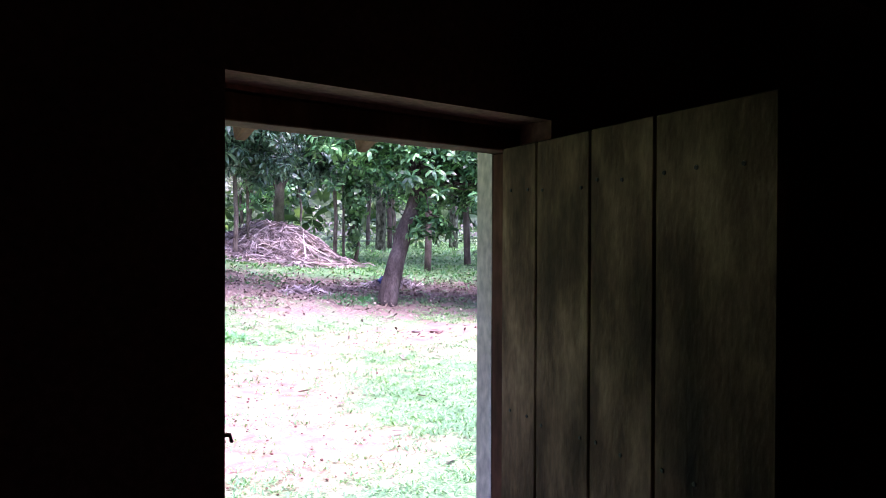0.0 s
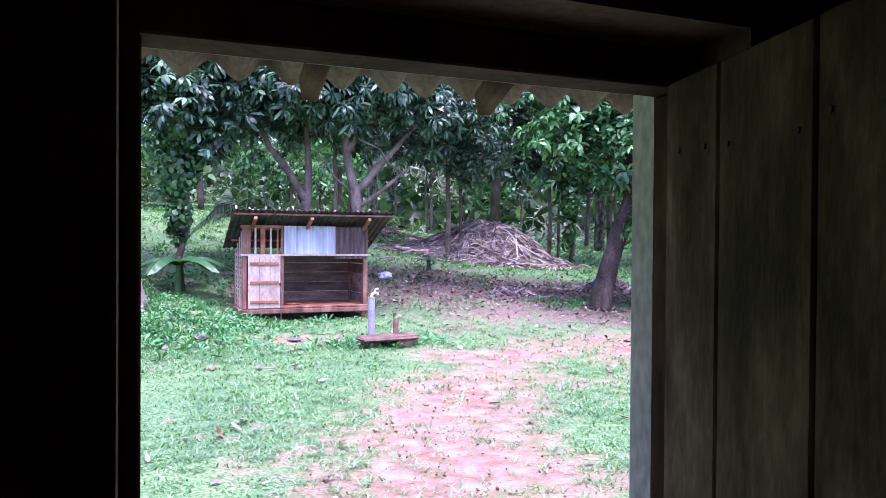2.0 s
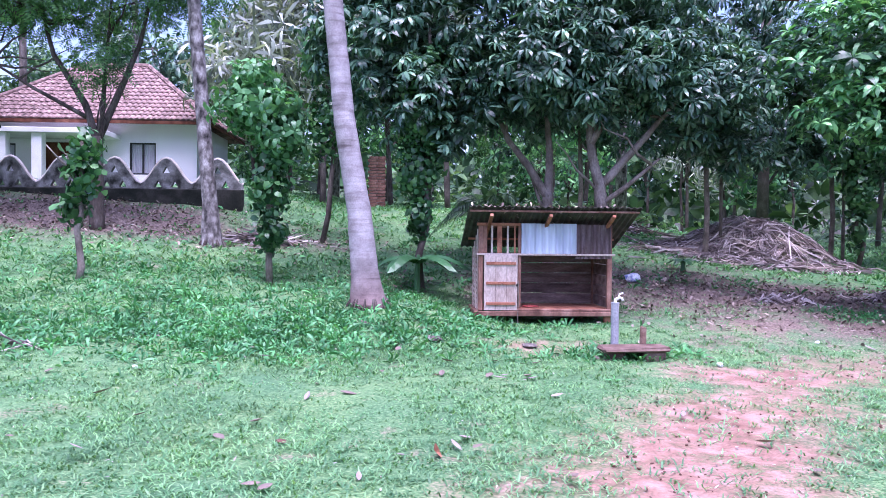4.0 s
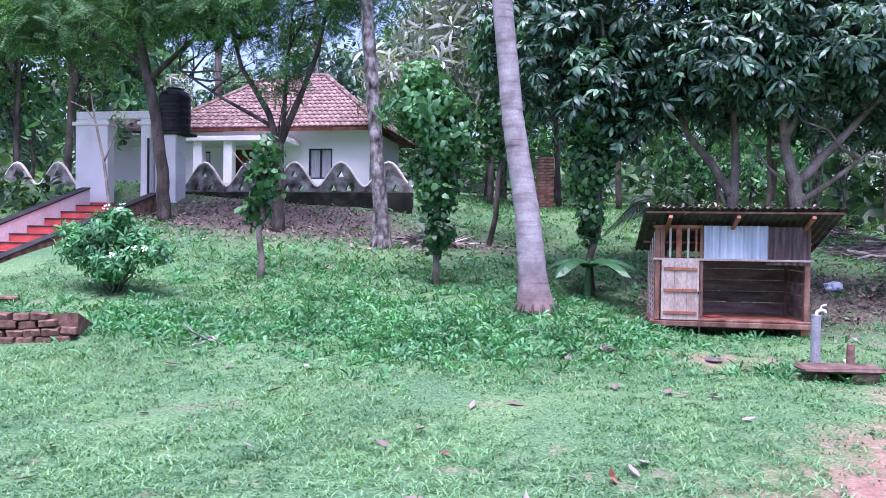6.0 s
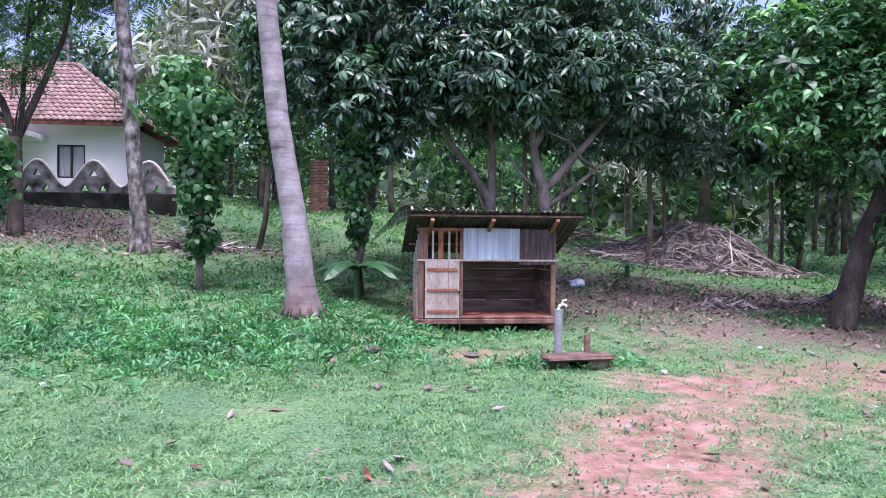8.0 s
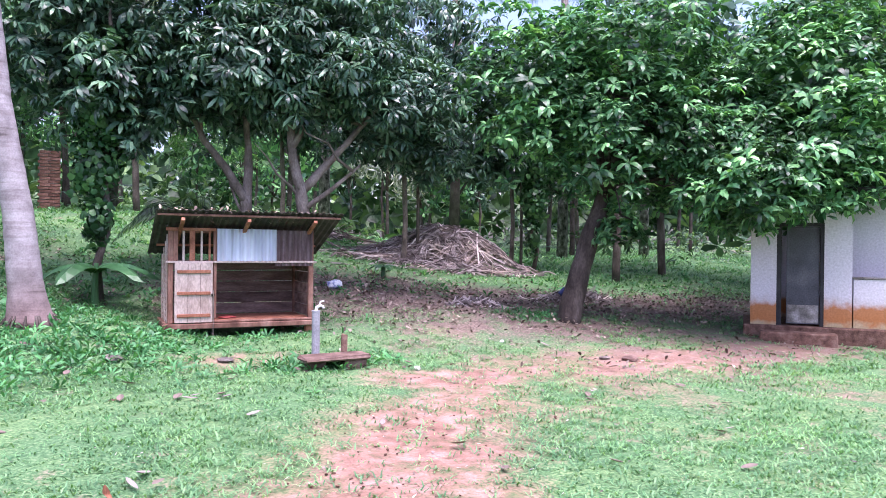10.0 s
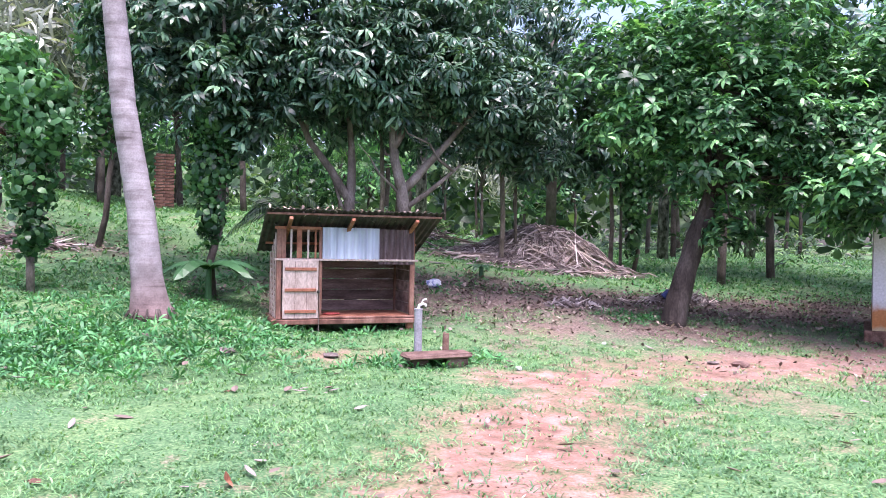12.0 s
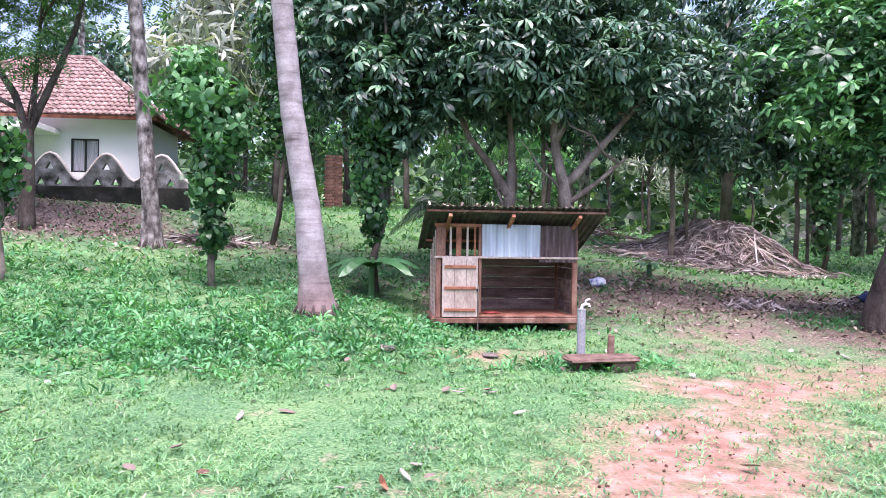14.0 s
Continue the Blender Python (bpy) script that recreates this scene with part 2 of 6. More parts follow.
def ringed_bark():
    """Smooth pale grey palm bark with broken dark leaf-scar rings and a reddish foot."""
    m, n, l, b = mat("ringed_palm_bark", 0.9, 0, 0.2)
    co = n.new("ShaderNodeTexCoord")
    scars = noise_node(n, l, 1.0, 4, stretch=(1.3, 1.3, 13.0))
    rings = ramp(n, l, scars, [(0.3, (0.5, 0.46, 0.45)), (0.4, (0.9, 0.88, 0.88)), (0.55, (1.05, 1.05, 1.06)), (0.66, (0.82, 0.79, 0.79))])
    base = ramp(n, l, noise_node(n, l, 4, 6), [(0.3, (0.17, 0.15, 0.155)), (0.5, (0.29, 0.265, 0.275)), (0.75, (0.43, 0.405, 0.42))])
    sep = n.new("ShaderNodeSeparateXYZ")
    l.new(co.outputs["Object"], sep.inputs[0])
    foot = ramp(n, l, sep.outputs["Z"], [(0.15, (0.6, 0.47, 0.43)), (0.95, (1.0, 1.0, 1.0))])
    col = mixc(n, l, 1.0, mixc(n, l, 1.0, base, rings, "MULTIPLY"), foot, "MULTIPLY")
    fine = noise_node(n, l, 50, 4)
    l.new(mixc(n, l, 1.0, col, ramp(n, l, fine, [(0.3, (0.8, 0.8, 0.8)), (0.7, (1.1, 1.1, 1.1))]), "MULTIPLY"), b.inputs["Base Color"])
    bump(n, l, b, scars, 0.35, 0.012)
    return m


M_PALM = ringed_bark()


def ground_material():
    m, n, l, b = mat("yard_ground", 0.95, 0, 0.2)
    at = n.new("ShaderNodeAttribute")
    at.attribute_name = "cover"
    sep = n.new("ShaderNodeSeparateColor")
    l.new(at.outputs["Color"], sep.inputs[0])
    fine = noise_node(n, l, 34, 8)
    mid = noise_node(n, l, 4.5, 8)
    tone = noise_node(n, l, 0.9, 4)
    grass = ramp(n, l, fine, [(0.3, (0.04, 0.1, 0.045)), (0.5, (0.09, 0.19, 0.085)), (0.72, (0.19, 0.29, 0.15))])
    grass = mixc(n, l, 1.0, grass, ramp(n, l, tone, [(0.3, (0.72, 0.8, 0.8)), (0.7, (1.25, 1.12, 1.0))]), "MULTIPLY")
    earth = ramp(n, l, mid, [(0.3, (0.17, 0.092, 0.068)), (0.5, (0.255, 0.15, 0.118)), (0.7, (0.34, 0.23, 0.19))])
    earth = mixc(n, l, 1.0, earth, ramp(n, l, fine, [(0.3, (0.8, 0.8, 0.8)), (0.7, (1.12, 1.12, 1.12))]), "MULTIPLY")
    litter = ramp(n, l, fine, [(0.3, (0.055, 0.038, 0.032)), (0.5, (0.14, 0.105, 0.088)), (0.7, (0.28, 0.23, 0.2))])

    def edge(chan, width):
        a = n.new("ShaderNodeMath")
        a.operation = "MULTIPLY_ADD"
        l.new(fine, a.inputs[0])
        a.inputs[1].default_value = width
        l.new(chan, a.inputs[2])
        a2 = n.new("ShaderNodeMath")
        a2.operation = "MULTIPLY_ADD"
        l.new(mid, a2.inputs[0])
        a2.inputs[1].default_value = width
        l.new(a.outputs[0], a2.inputs[2])
        a3 = n.new("ShaderNodeMath")
        a3.operation = "SUBTRACT"
        l.new(a2.outputs[0], a3.inputs[0])
        a3.inputs[1].default_value = width
        return ramp(n, l, a3.outputs[0], [(0.2, (0, 0, 0)), (0.78, (1, 1, 1))])

    col = mixc(n, l, edge(sep.outputs[0], 0.9), grass, earth)
    # litter brown, which also carries the tree shade put into the cover
    col = mixc(n, l, edge(sep.outputs[1], 0.8), col, litter)
    l.new(col, b.inputs["Base Color"])
    bump(n, l, b, fine, 0.6, 0.02)
    return m


M_GROUND = ground_material()


# ---- mesh tools ----
class Build:
    """Collects vertices and faces for one mesh."""

    def __init__(self):
        self.v, self.f = [], []

    def add(self, verts, faces):
        k = len(self.v)
        self.v.extend(verts)
        self.f.extend([tuple(i + k for i in f) for f in faces])
        return self

    def box(self, x0, x1, y0, y1, z0, z1, m=None, bev=0.0):
        bm = bmesh.new()
        bmesh.ops.create_cube(bm, size=1)
        for v in bm.verts:
            v.co = ((x0 + x1) / 2 + v.co.x * (x1 - x0), (y0 + y1) / 2 + v.co.y * (y1 - y0), (z0 + z1) / 2 + v.co.z * (z1 - z0))
        if bev:
            bmesh.ops.bevel(bm, geom=list(bm.edges), offset=bev, segments=1, affect="EDGES")
        bm.verts.index_update()
        vs = [m @ v.co if m else v.co.copy() for v in bm.verts]
        fs = [tuple(v.index for v in f.verts) for f in bm.faces]
        bm.free()
        return self.add(vs, fs)

    def tube(self, pts, radii, n=8, rough=0.0, cap=True, rnd=random):
        pts = [Vector(p) for p in pts]
        vs, fs = [], []
        for i, p in enumerate(pts):
            d = (pts[min(i + 1, len(pts) - 1)] - pts[max(i - 1, 0)]).normalized()
            a = d.orthogonal().normalized() if i == 0 else (a - d * a.dot(d)).normalized()
            b = d.cross(a)
            for k in range(n):
                t = 2 * math.pi * k / n
                r = radii[i] * (1 + rough * (rnd.random() - 0.5))
                vs.append(p + (a * math.cos(t) + b * math.sin(t)) * r)
        for i in range(len(pts) - 1):
            for k in range(n):
                q = (k + 1) % n
                fs.append((i * n + k, i * n + q, (i + 1) * n + q, (i + 1) * n + k))
        if cap:
            fs.append(tuple(reversed(range(n))))
            fs.append(tuple((len(pts) - 1) * n + k for k in range(n)))
        return self.add(vs, fs)

    def corrugated(self, w, h, pitch, amp, m, thick=0.003, per=6):
        """A wavy sheet w along x, h along z, waves across x."""
        cols = max(2, int(w / pitch * per))
        vs, fs = [], []
        for side in (0, thick):
            for j in range(2):
                for i in range(cols + 1):
                    x = w * i / cols
                    vs.append(m @ Vector((x, side + amp * math.sin(2 * math.pi * x / pitch), h * j)))
        c = cols + 1
        for i in range(cols):
            fs.append((i, i + 1, c + i + 1, c + i))
            fs.append((2 * c + i + 1, 2 * c + i, 3 * c + i, 3 * c + i + 1))
            fs.append((i + 1, i, 2 * c + i, 2 * c + i + 1))
            fs.append((c + i, c + i + 1, 3 * c + i + 1, 3 * c + i))
        return self.add(vs, fs)

    def mesh(self, name, material, smooth=False):
        me = bpy.data.meshes.new(name)
        me.from_pydata([tuple(v) for v in self.v], [], self.f)
        me.materials.append(material)
        if smooth:
            me.polygons.foreach_set("use_smooth", [True] * len(me.polygons))
        me.update()
        return me


def part(name, build, material, parent=None, label="", smooth=False):
    ob = new(name, build.mesh(name, material, smooth) if isinstance(build, Build) else build)
    if parent is not None:
        ob.parent = parent
    if label:
        ob["label"] = label
    return ob


def thing(name, label, category, at=(0, 0, 0), rz=0, group="", kind=""):
    ob = new(name)
    ob.matrix_basis = pose(*at, 0, 0, rz)
    return tagged(ob, label, category, group, kind)


def box(x0, x1, y0, y1, z0, z1, bev=0.004, m=None):
    return Build().box(x0, x1, y0, y1, z0, z1, m, bev)


def strew(template_v, template_f, mats, name, material, smooth=False):
    """One mesh of many placed copies of a small template. mats: (N, 3, 4) array."""
    tv = np.array(template_v, dtype=np.float64)
    n, k = len(mats), len(tv)
    v = np.einsum("nij,kj->nki", mats[:, :, :3], tv) + mats[:, None, :, 3]
    me = bpy.data.meshes.new(name)
    sizes = np.array([len(f) for f in template_f])
    flat = np.concatenate([np.array(f) for f in template_f])
    loops = (flat[None, :] + (np.arange(n) * k)[:, None]).ravel()
    counts = np.tile(sizes, n)
    me.vertices.add(n * k)
    me.vertices.foreach_set("co", v.ravel())
    me.loops.add(len(loops))
    me.loops.foreach_set("vertex_index", loops.astype(np.int32))
    me.polygons.add(len(counts))
    me.polygons.foreach_set("loop_start", np.concatenate([[0], np.cumsum(counts)[:-1]]).astype(np.int32))
    me.materials.append(material)
    me.update(calc_edges=True)
    me.validate()
    if smooth:
        me.polygons.foreach_set("use_smooth", [True] * len(me.polygons))
    return me


def frames_from(rng, pos, out, scale, twist=True):
    """Placement arrays: local z along out, random turn about it."""
    out = out / (np.linalg.norm(out, axis=1, keepdims=True) + 1e-9)
    ref = rng.normal(size=out.shape)
    x = np.cross(out, ref)
    x /= np.linalg.norm(x, axis=1, keepdims=True) + 1e-9
    y = np.cross(out, x)
    m = np.stack([x, y, out], axis=2) * scale[:, None, None]
    return np.concatenate([m, pos[:, :, None]], axis=2)


def rosette(leaves, length, width, droop, spread, rng):
    """A whorl of oblong, drooping leaves round a shoot along local z."""
    vs, fs = [], []
    for i in range(leaves):
        t = 2 * math.pi * i / leaves + rng.uniform(-0.45, 0.45)
        up = spread + rng.uniform(-0.5, 0.45)
        ln = length * rng.uniform(0.6, 1.2)
        wd = width * rng.uniform(0.8, 1.2)
        bend = droop * rng.uniform(0.6, 1.3)
        roll = rng.uniform(-0.5, 0.5)
        d = np.array([math.cos(t), math.sin(t), 0])
        z = np.array([0, 0, 1.0])
        s = np.array([-math.sin(t), math.cos(t), 0]) * math.cos(roll) + z * math.sin(roll)
        p = [d * 0.01 + z * rng.uniform(-0.15, 0.05) * length]
        for step, ang in ((0.38, up), (0.37, up - bend * 0.6), (0.25, up - bend * 1.1)):
            p.append(p[-1] + (d * math.cos(ang) + z * math.sin(ang)) * ln * step)
        k = len(vs)
        vs += [p[0], p[1] + s * wd * 0.42, p[1] - s * wd * 0.42, p[2] + s * wd * 0.5, p[2] - s * wd * 0.5, p[3]]
        fs += [(k, k + 1, k + 2), (k + 1, k + 3, k + 4, k + 2), (k + 3, k + 5, k + 4)]
    return vs, fs


def sprig(pairs, length, leaf, width, rng):
    """A feathery pinnate leaf: pairs of leaflets along a midrib on local x, sagging."""
    vs, fs = [], []
    for i in range(pairs):
        f = (i + 0.5) / pairs
        c = np.array([length * f, 0, -0.25 * length * f * f])
        for s in (-1, 1):
            ln = leaf * (1 - 0.5 * abs(f - 0.4)) * rng.uniform(0.85, 1.15)
            e = c + np.array([0.35 * ln, s * ln, -0.2 * ln])
            w = np.array([width / 2, 0, 0])
            mid = (c + e) / 2
            k = len(vs)
            vs += [c, mid + w, e, mid - w]
            fs += [(k, k + 1, k + 2, k + 3)]
    return vs, fs


def crown_places(rng, blobs, count, inner=0.55):
    """Random places in the outer shells of ellipsoids (cx, cy, cz, rx, ry, rz), with the outward way."""
    vol = np.array([b[3] * b[4] * b[5] for b in blobs]) ** 0.7
    pick = rng.choice(len(blobs), size=count, p=vol / vol.sum())
    b = np.array(blobs)[pick]
    d = rng.normal(size=(count, 3))
    d /= np.linalg.norm(d, axis=1, keepdims=True)
    r = inner + (1 - inner) * rng.random((count, 1)) ** 0.6
    wob = 1 + 0.22 * np.sin(d[:, :1] * 5 + pick[:, None]) * np.cos(d[:, 1:2] * 6 + pick[:, None] * 2)
    return b[:, :3] + d * r * wob * b[:, 3:], d


def limb_points(a, b, rng, bends=5, wob=0.08):
    a, b = np.array(a, float), np.array(b, float)
    n = np.linalg.norm(b - a)
    return [tuple(a + (b - a) * t + rng.normal(size=3) * wob * n * (0 < t < 1) * 0.5) for t in np.linspace(0, 1, bends)]


# ---- lie of the land ----
def softplus(v, k=0.6):
    return k * math.log1p(math.exp(min(v / k, 60)))


def sstep(a, b, v):
    v = min(max((v - a) / (b - a), 0), 1)
    return v * v * (3 - 2 * v)


def flat_far(y):
    return y if y < 22 else 22 + 12 * (1 - math.exp((22 - y) / 30))


def land(x, y):
    """Height of the ground: a flat yard that climbs to a terrace and wooded hill."""
    k = 0.16 * (1 - 0.08 * min(max(x - 5, 0), 8))
    z = -0.22 + 0.05 * softplus(flat_far(y) - 7) + k * softplus(flat_far(y) - 11.5)
    z += 0.07 * softplus(min(-x, 25)) * sstep(7, 13, y)
    z += (0.17 * sstep(18, 19.6, y) + 0.18 * sstep(19.9, 20.1, y)) * sstep(0, 4, -x)
    z += 0.22 * math.exp(-((x - 0.8) ** 2 + (y - 12.9) ** 2) / 2.0)
    z -= 0.3 * math.exp(-((x - 3.4) / 1.5) ** 2 - ((y - 13.7) / 0.9) ** 2)
    if x < 0 and y > 18:
        w = sstep(1, 4, -x) * (1 - sstep(38, 50, y))
        z = z * (1 - w) + w * min(z, 2.9)
    if -11.0 < x < -8.8 and 12.5 < y < 19.5:
        z = min(z, 0.5 + 0.322 * (y - 13.6))
    return z


# ---- ground ----
def blot(x, y, cx, cy, rx, ry, turn=0.0):
    c, s = math.cos(turn), math.sin(turn)
    u, v = (x - cx) * c + (y - cy) * s, -(x - cx) * s + (y - cy) * c
    return math.exp(-((u / rx) ** 2 + (v / ry) ** 2))


def earth_cover(x, y):
    e = 0.72 * blot(x, y, 4.0, 7.7, 1.9, 1.05, 0.87) + 0.74 * blot(x, y, 2.9, 5.4, 1.3, 1.5)
    e += 0.75 * blot(x, y, 9.4, 12.5, 1.5, 0.7) + 0.68 * blot(x, y, 8.6, 9.9, 2.8, 1.1, -0.1) + 0.75 * blot(x, y, 12.0, 10.3, 2.6, 1.0)
    e += 0.6 * blot(x, y, 3.0, 11.2, 0.8, 0.5) + 0.6 * blot(x, y, 6.6, 12.4, 0.9, 0.5) + 0.55 * blot(x, y, 5.2, 9.9, 0.9, 0.5)
    e += 0.5 * blot(x, y, 11.0, 6.8, 2.2, 1.2) + 0.24 * blot(x, y, 6.5, 8.5, 2.8, 2.2)
    return e


def litter_shade_cover(x, y):
    e = 0.85 * blot(x, y, 6.4, 14.8, 2.5, 1.8) + 0.9 * blot(x, y, 9.0, 14.6, 2.0, 0.7) + 0.8 * blot(x, y, 12.5, 14.6, 3.0, 0.9)
    # (10.5, 10.4) and (8.0, 12.4): litter that also paints the overhanging trees' shade
    e += 0.8 * blot(x, y, 11.5, 13.6, 2.0, 0.6) + 0.45 * blot(x, y, 10.5, 10.4, 4.0, 2.0) + 0.55 * blot(x, y, 8.0, 12.4, 2.6, 1.1) + 0.6 * blot(x, y, 14.5, 13.0, 3.5, 2.5)
    e += 1.3 * blot(x, y, -6.0, 18.5, 3.4, 1.6) + 0.5 * blot(x, y, -1.0, 17.5, 2.2, 0.9) + 0.4 * blot(x, y, 3.0, 15.0, 2.5, 1.0)
    return e


def ground_lines(lo, a, b, hi, fine):
    mid = list(np.arange(a, b + 1e-6, fine))
    out, step, v = [], fine * 1.5, a
    while v > lo:
        v -= step
        step *= 1.35
        out.append(max(v, lo))
    left = out[::-1]
    out, step, v = [], fine * 1.5, b
    while v < hi:
        v += step
        step *= 1.35
        out.append(min(v, hi))
    return left + mid + out


def make_ground():
    xs, ys = ground_lines(-1500, -13, 17, 1500, 0.13), ground_lines(-1500, 2.0, 22, 3000, 0.13)
    vs, cov = [], []
    for y in ys:
        for x in xs:
            z = land(x, y)
            near = 1 if -14 < x < 18 and 0 < y < 30 else 0
            z += 0.05 * noise.noise(Vector((x * 0.6, y * 0.6, 0))) + near * 0.018 * noise.noise(Vector((x * 2.6, y * 2.6, 3)))
            if y < 2.6 and -6 < x < 9:
                z = min(z, -0.2)
            vs.append((x, y, z))
            w = 0.26 * noise.noise(Vector((x * 0.9, y * 0.9, 7))) + 0.28 * noise.noise(Vector((x * 2.3, y * 2.3, 9))) + 0.15 * noise.noise(Vector((x * 6, y * 6, 4)))
            far = 0.25 * sstep(20, 30, y)
            cov.append((min(max(earth_cover(x, y) + w, 0), 1), min(max(litter_shade_cover(x, y) + w + far * (1 + 2 * w), 0), 1), 0, 1))
    nx = len(xs)
    fs = [(j * nx + i, j * nx + i + 1, (j + 1) * nx + i + 1, (j + 1) * nx + i) for j in range(len(ys) - 1) for i in range(nx - 1)]
    me = bpy.data.meshes.new("ground")
    me.from_pydata(vs, [], fs)
    att = me.color_attributes.new("cover", "FLOAT_COLOR", "POINT")
    att.data.foreach_set("color", np.array(cov, dtype=np.float32).ravel())
    me.materials.append(M_GROUND)
    me.polygons.foreach_set("use_smooth", [True] * len(me.polygons))
    return tagged(new("ground", me), "grassy yard with bare red earth, leaf litter and painted tree shade", "ground", kind="structure")


make_ground()

# ---- the house that the walk leaves: dark room, doorway, eave ----
DX0, DX1, WY0, WY1, HEAD = 0.79, 1.78, 1.465, 1.76, 1.835
floor = part("floor", box(-3.2, 5.2, -3.4, 2.2, -0.45, 0.0, 0.01), M_FLOOR)
tagged(floor, "worn grey cement floor and plinth", "floor", kind="structure")


def struct(name, build, material, label, category):
    return tagged(part(name, build, material), label, category, kind="structure")


b = Build().box(-3.2, 0.76, WY0, 1.6, 0, 2.75).box(1.812, 5.2, WY0, 1.6, 0, 2.75).box(0.76, 1.812, WY0, 1.6, 1.922, 2.75)
b.box(-3.2, 0.72, 1.6, WY1, 0, 2.75).box(1.85, 5.2, 1.6, WY1, 0, 2.75).box(0.72, 1.85, 1.6, WY1, 1.91, 2.75)
struct("wall_north", b, M_INNER, "dim plastered mud wall round the doorway", "wall")
struct("wall_south", Build().box(-3.2, 5.2, -3.4, -3.15, 0, 2.75), M_INNER, "dim plastered wall of the room", "wall")
struct("wall_west", Build().box(-3.2, -2.95, -3.15, WY0, 0, 2.75), M_INNER, "dim plastered wall of the room", "wall")
struct("wall_east", Build().box(4.95, 5.2, -3.15, WY0, 0, 2.75), M_INNER, "dim plastered wall of the room", "wall")
struct("ceiling", Build().box(-3.2, 5.2, -3.4, WY1, 2.76, 2.86), M_FRAMEW, "dark boarded ceiling of the room", "ceiling")
b = Build().box(0.72, 0.787, 1.7, WY1 + 0.012, 0, 1.852).box(1.783, 1.85, 1.7, WY1 + 0.012, 0, 1.852).box(0.72, 1.85, 1.7, WY1 + 0.012, 1.853, 1.91)
struct("trim", b, M_REVEAL, "cream plaster reveal round the doorway", "trim")

door_frame = tagged(new("door_1"), "open doorway with a dark wooden frame", "doorway", kind="structure")
part("jamb", box(DX0 - 0.07, DX0, 1.602, 1.698, 0, HEAD), M_FRAMEW, door_frame)
part("jamb", box(DX1, DX1 + 0.07, 1.602, 1.698, 0, HEAD), M_FRAMEW, door_frame)
part("door_head", box(DX0 - 0.07, DX1 + 0.07, 1.602, 1.698, HEAD, 1.905), M_FRAMEW, door_frame)
part("threshold", box(DX0, DX1, 1.602, 1.698, 0, 0.035), M_FRAMEW, door_frame)
bolt = Build().tube([(0.795, 1.61, 1.08), (0.83, 1.60, 1.08), (0.835, 1.60, 1.062)], [0.006, 0.006, 0.005], 6)
part("bolt", bolt.box(0.788, 0.796, 1.605, 1.64, 0.95, 1.13), M_IRON, door_frame, "small iron bolt")

leaf_door = thing("door_leaf", "weathered plank door standing open into the dark room", "door", (1.778, 1.605, 0.03), 0)
leaf_door.rotation_euler = (0, 0, radians(-104.5))
x = 0.0
rnd = random.Random(3)
for w in (0.205, 0.262, 0.25, 0.35):
    part("plank", box(x + 0.003, x + w - 0.003, -0.035, 0.0, 0, 1.812 - 0.004 * rnd.random(), 0.004), M_DOORW, leaf_door)
    x += w
for z in (0.2, 0.95, 1.55):
    part("batten", box(0.04, 1.03, 0.0, 0.028, z, z + 0.1, 0.006), M_FRAMEW, leaf_door)
for z in (0.25, 0.98, 1.66):
    for px in (0.06, 0.16, 0.24, 0.43, 0.5, 0.6, 0.75, 0.85, 0.98):
        nz = z + 0.02 * rnd.random()
        part("nail", Build().tube([(px, -0.033, nz), (px, -0.038, nz)], [0.006, 0.005], 6), M_IRON, leaf_door)

# eave: rafters and corrugated sheets sloping out over the step
slope = math.atan2(0.36, 0.86)
eave = tagged(new("roof_eave"), "old corrugated cement roof sheets with a wavy eave edge", "roof", kind="structure")
for i in range(5):
    x0 = -1.804 + i * 0.816
    mm = Matrix.Translation((x0, 2.494 + 0.01 * (i % 2), 1.986 - 0.005 * (i % 3))) @ Matrix.Rotation(math.pi / 2 - slope, 4, "X")
    part("roof_sheet", Build().corrugated(0.85, 1.0, 0.142, 0.029, mm, 0.006, 12), M_EAVE, eave)
rafter_mesh = Build().box(-0.023, 0.023, -0.02, 0.85, -0.1, -0.024, None, 0.007).mesh("rafter", M_RAFTER)
for i, x in enumerate((-1.47, -0.94, -0.41, 0.117, 0.648, 1.2, 1.712, 2.228)):
    r = tagged(new("rafter", rafter_mesh), "rough brown wooden rafter under the eave", "rafter", "rafters under the eave", "structure")
    r.matrix_basis = Matrix.Translation((x, 2.398 + 0.016 * math.sin(i * 2.1) - (0.096 if x > 2 else 0), 1.994 + (0.04 if x > 2 else 0))) @ Matrix.Rotation(math.pi, 4, "Z") @ Matrix.Rotation(slope, 4, "X")
purlin = Build().box(-1.8, 2.27, 2.014, 2.054, 2.066, 2.106)
struct("purlin", purlin, M_RAFTER, "brown wooden purlin under the roof sheets", "purlin")
struct("roof_ridge", Build().box(-3.4, 5.4, -3.6, 1.9, 2.865, 2.93), M_EAVE, "old roof above the room", "roof")


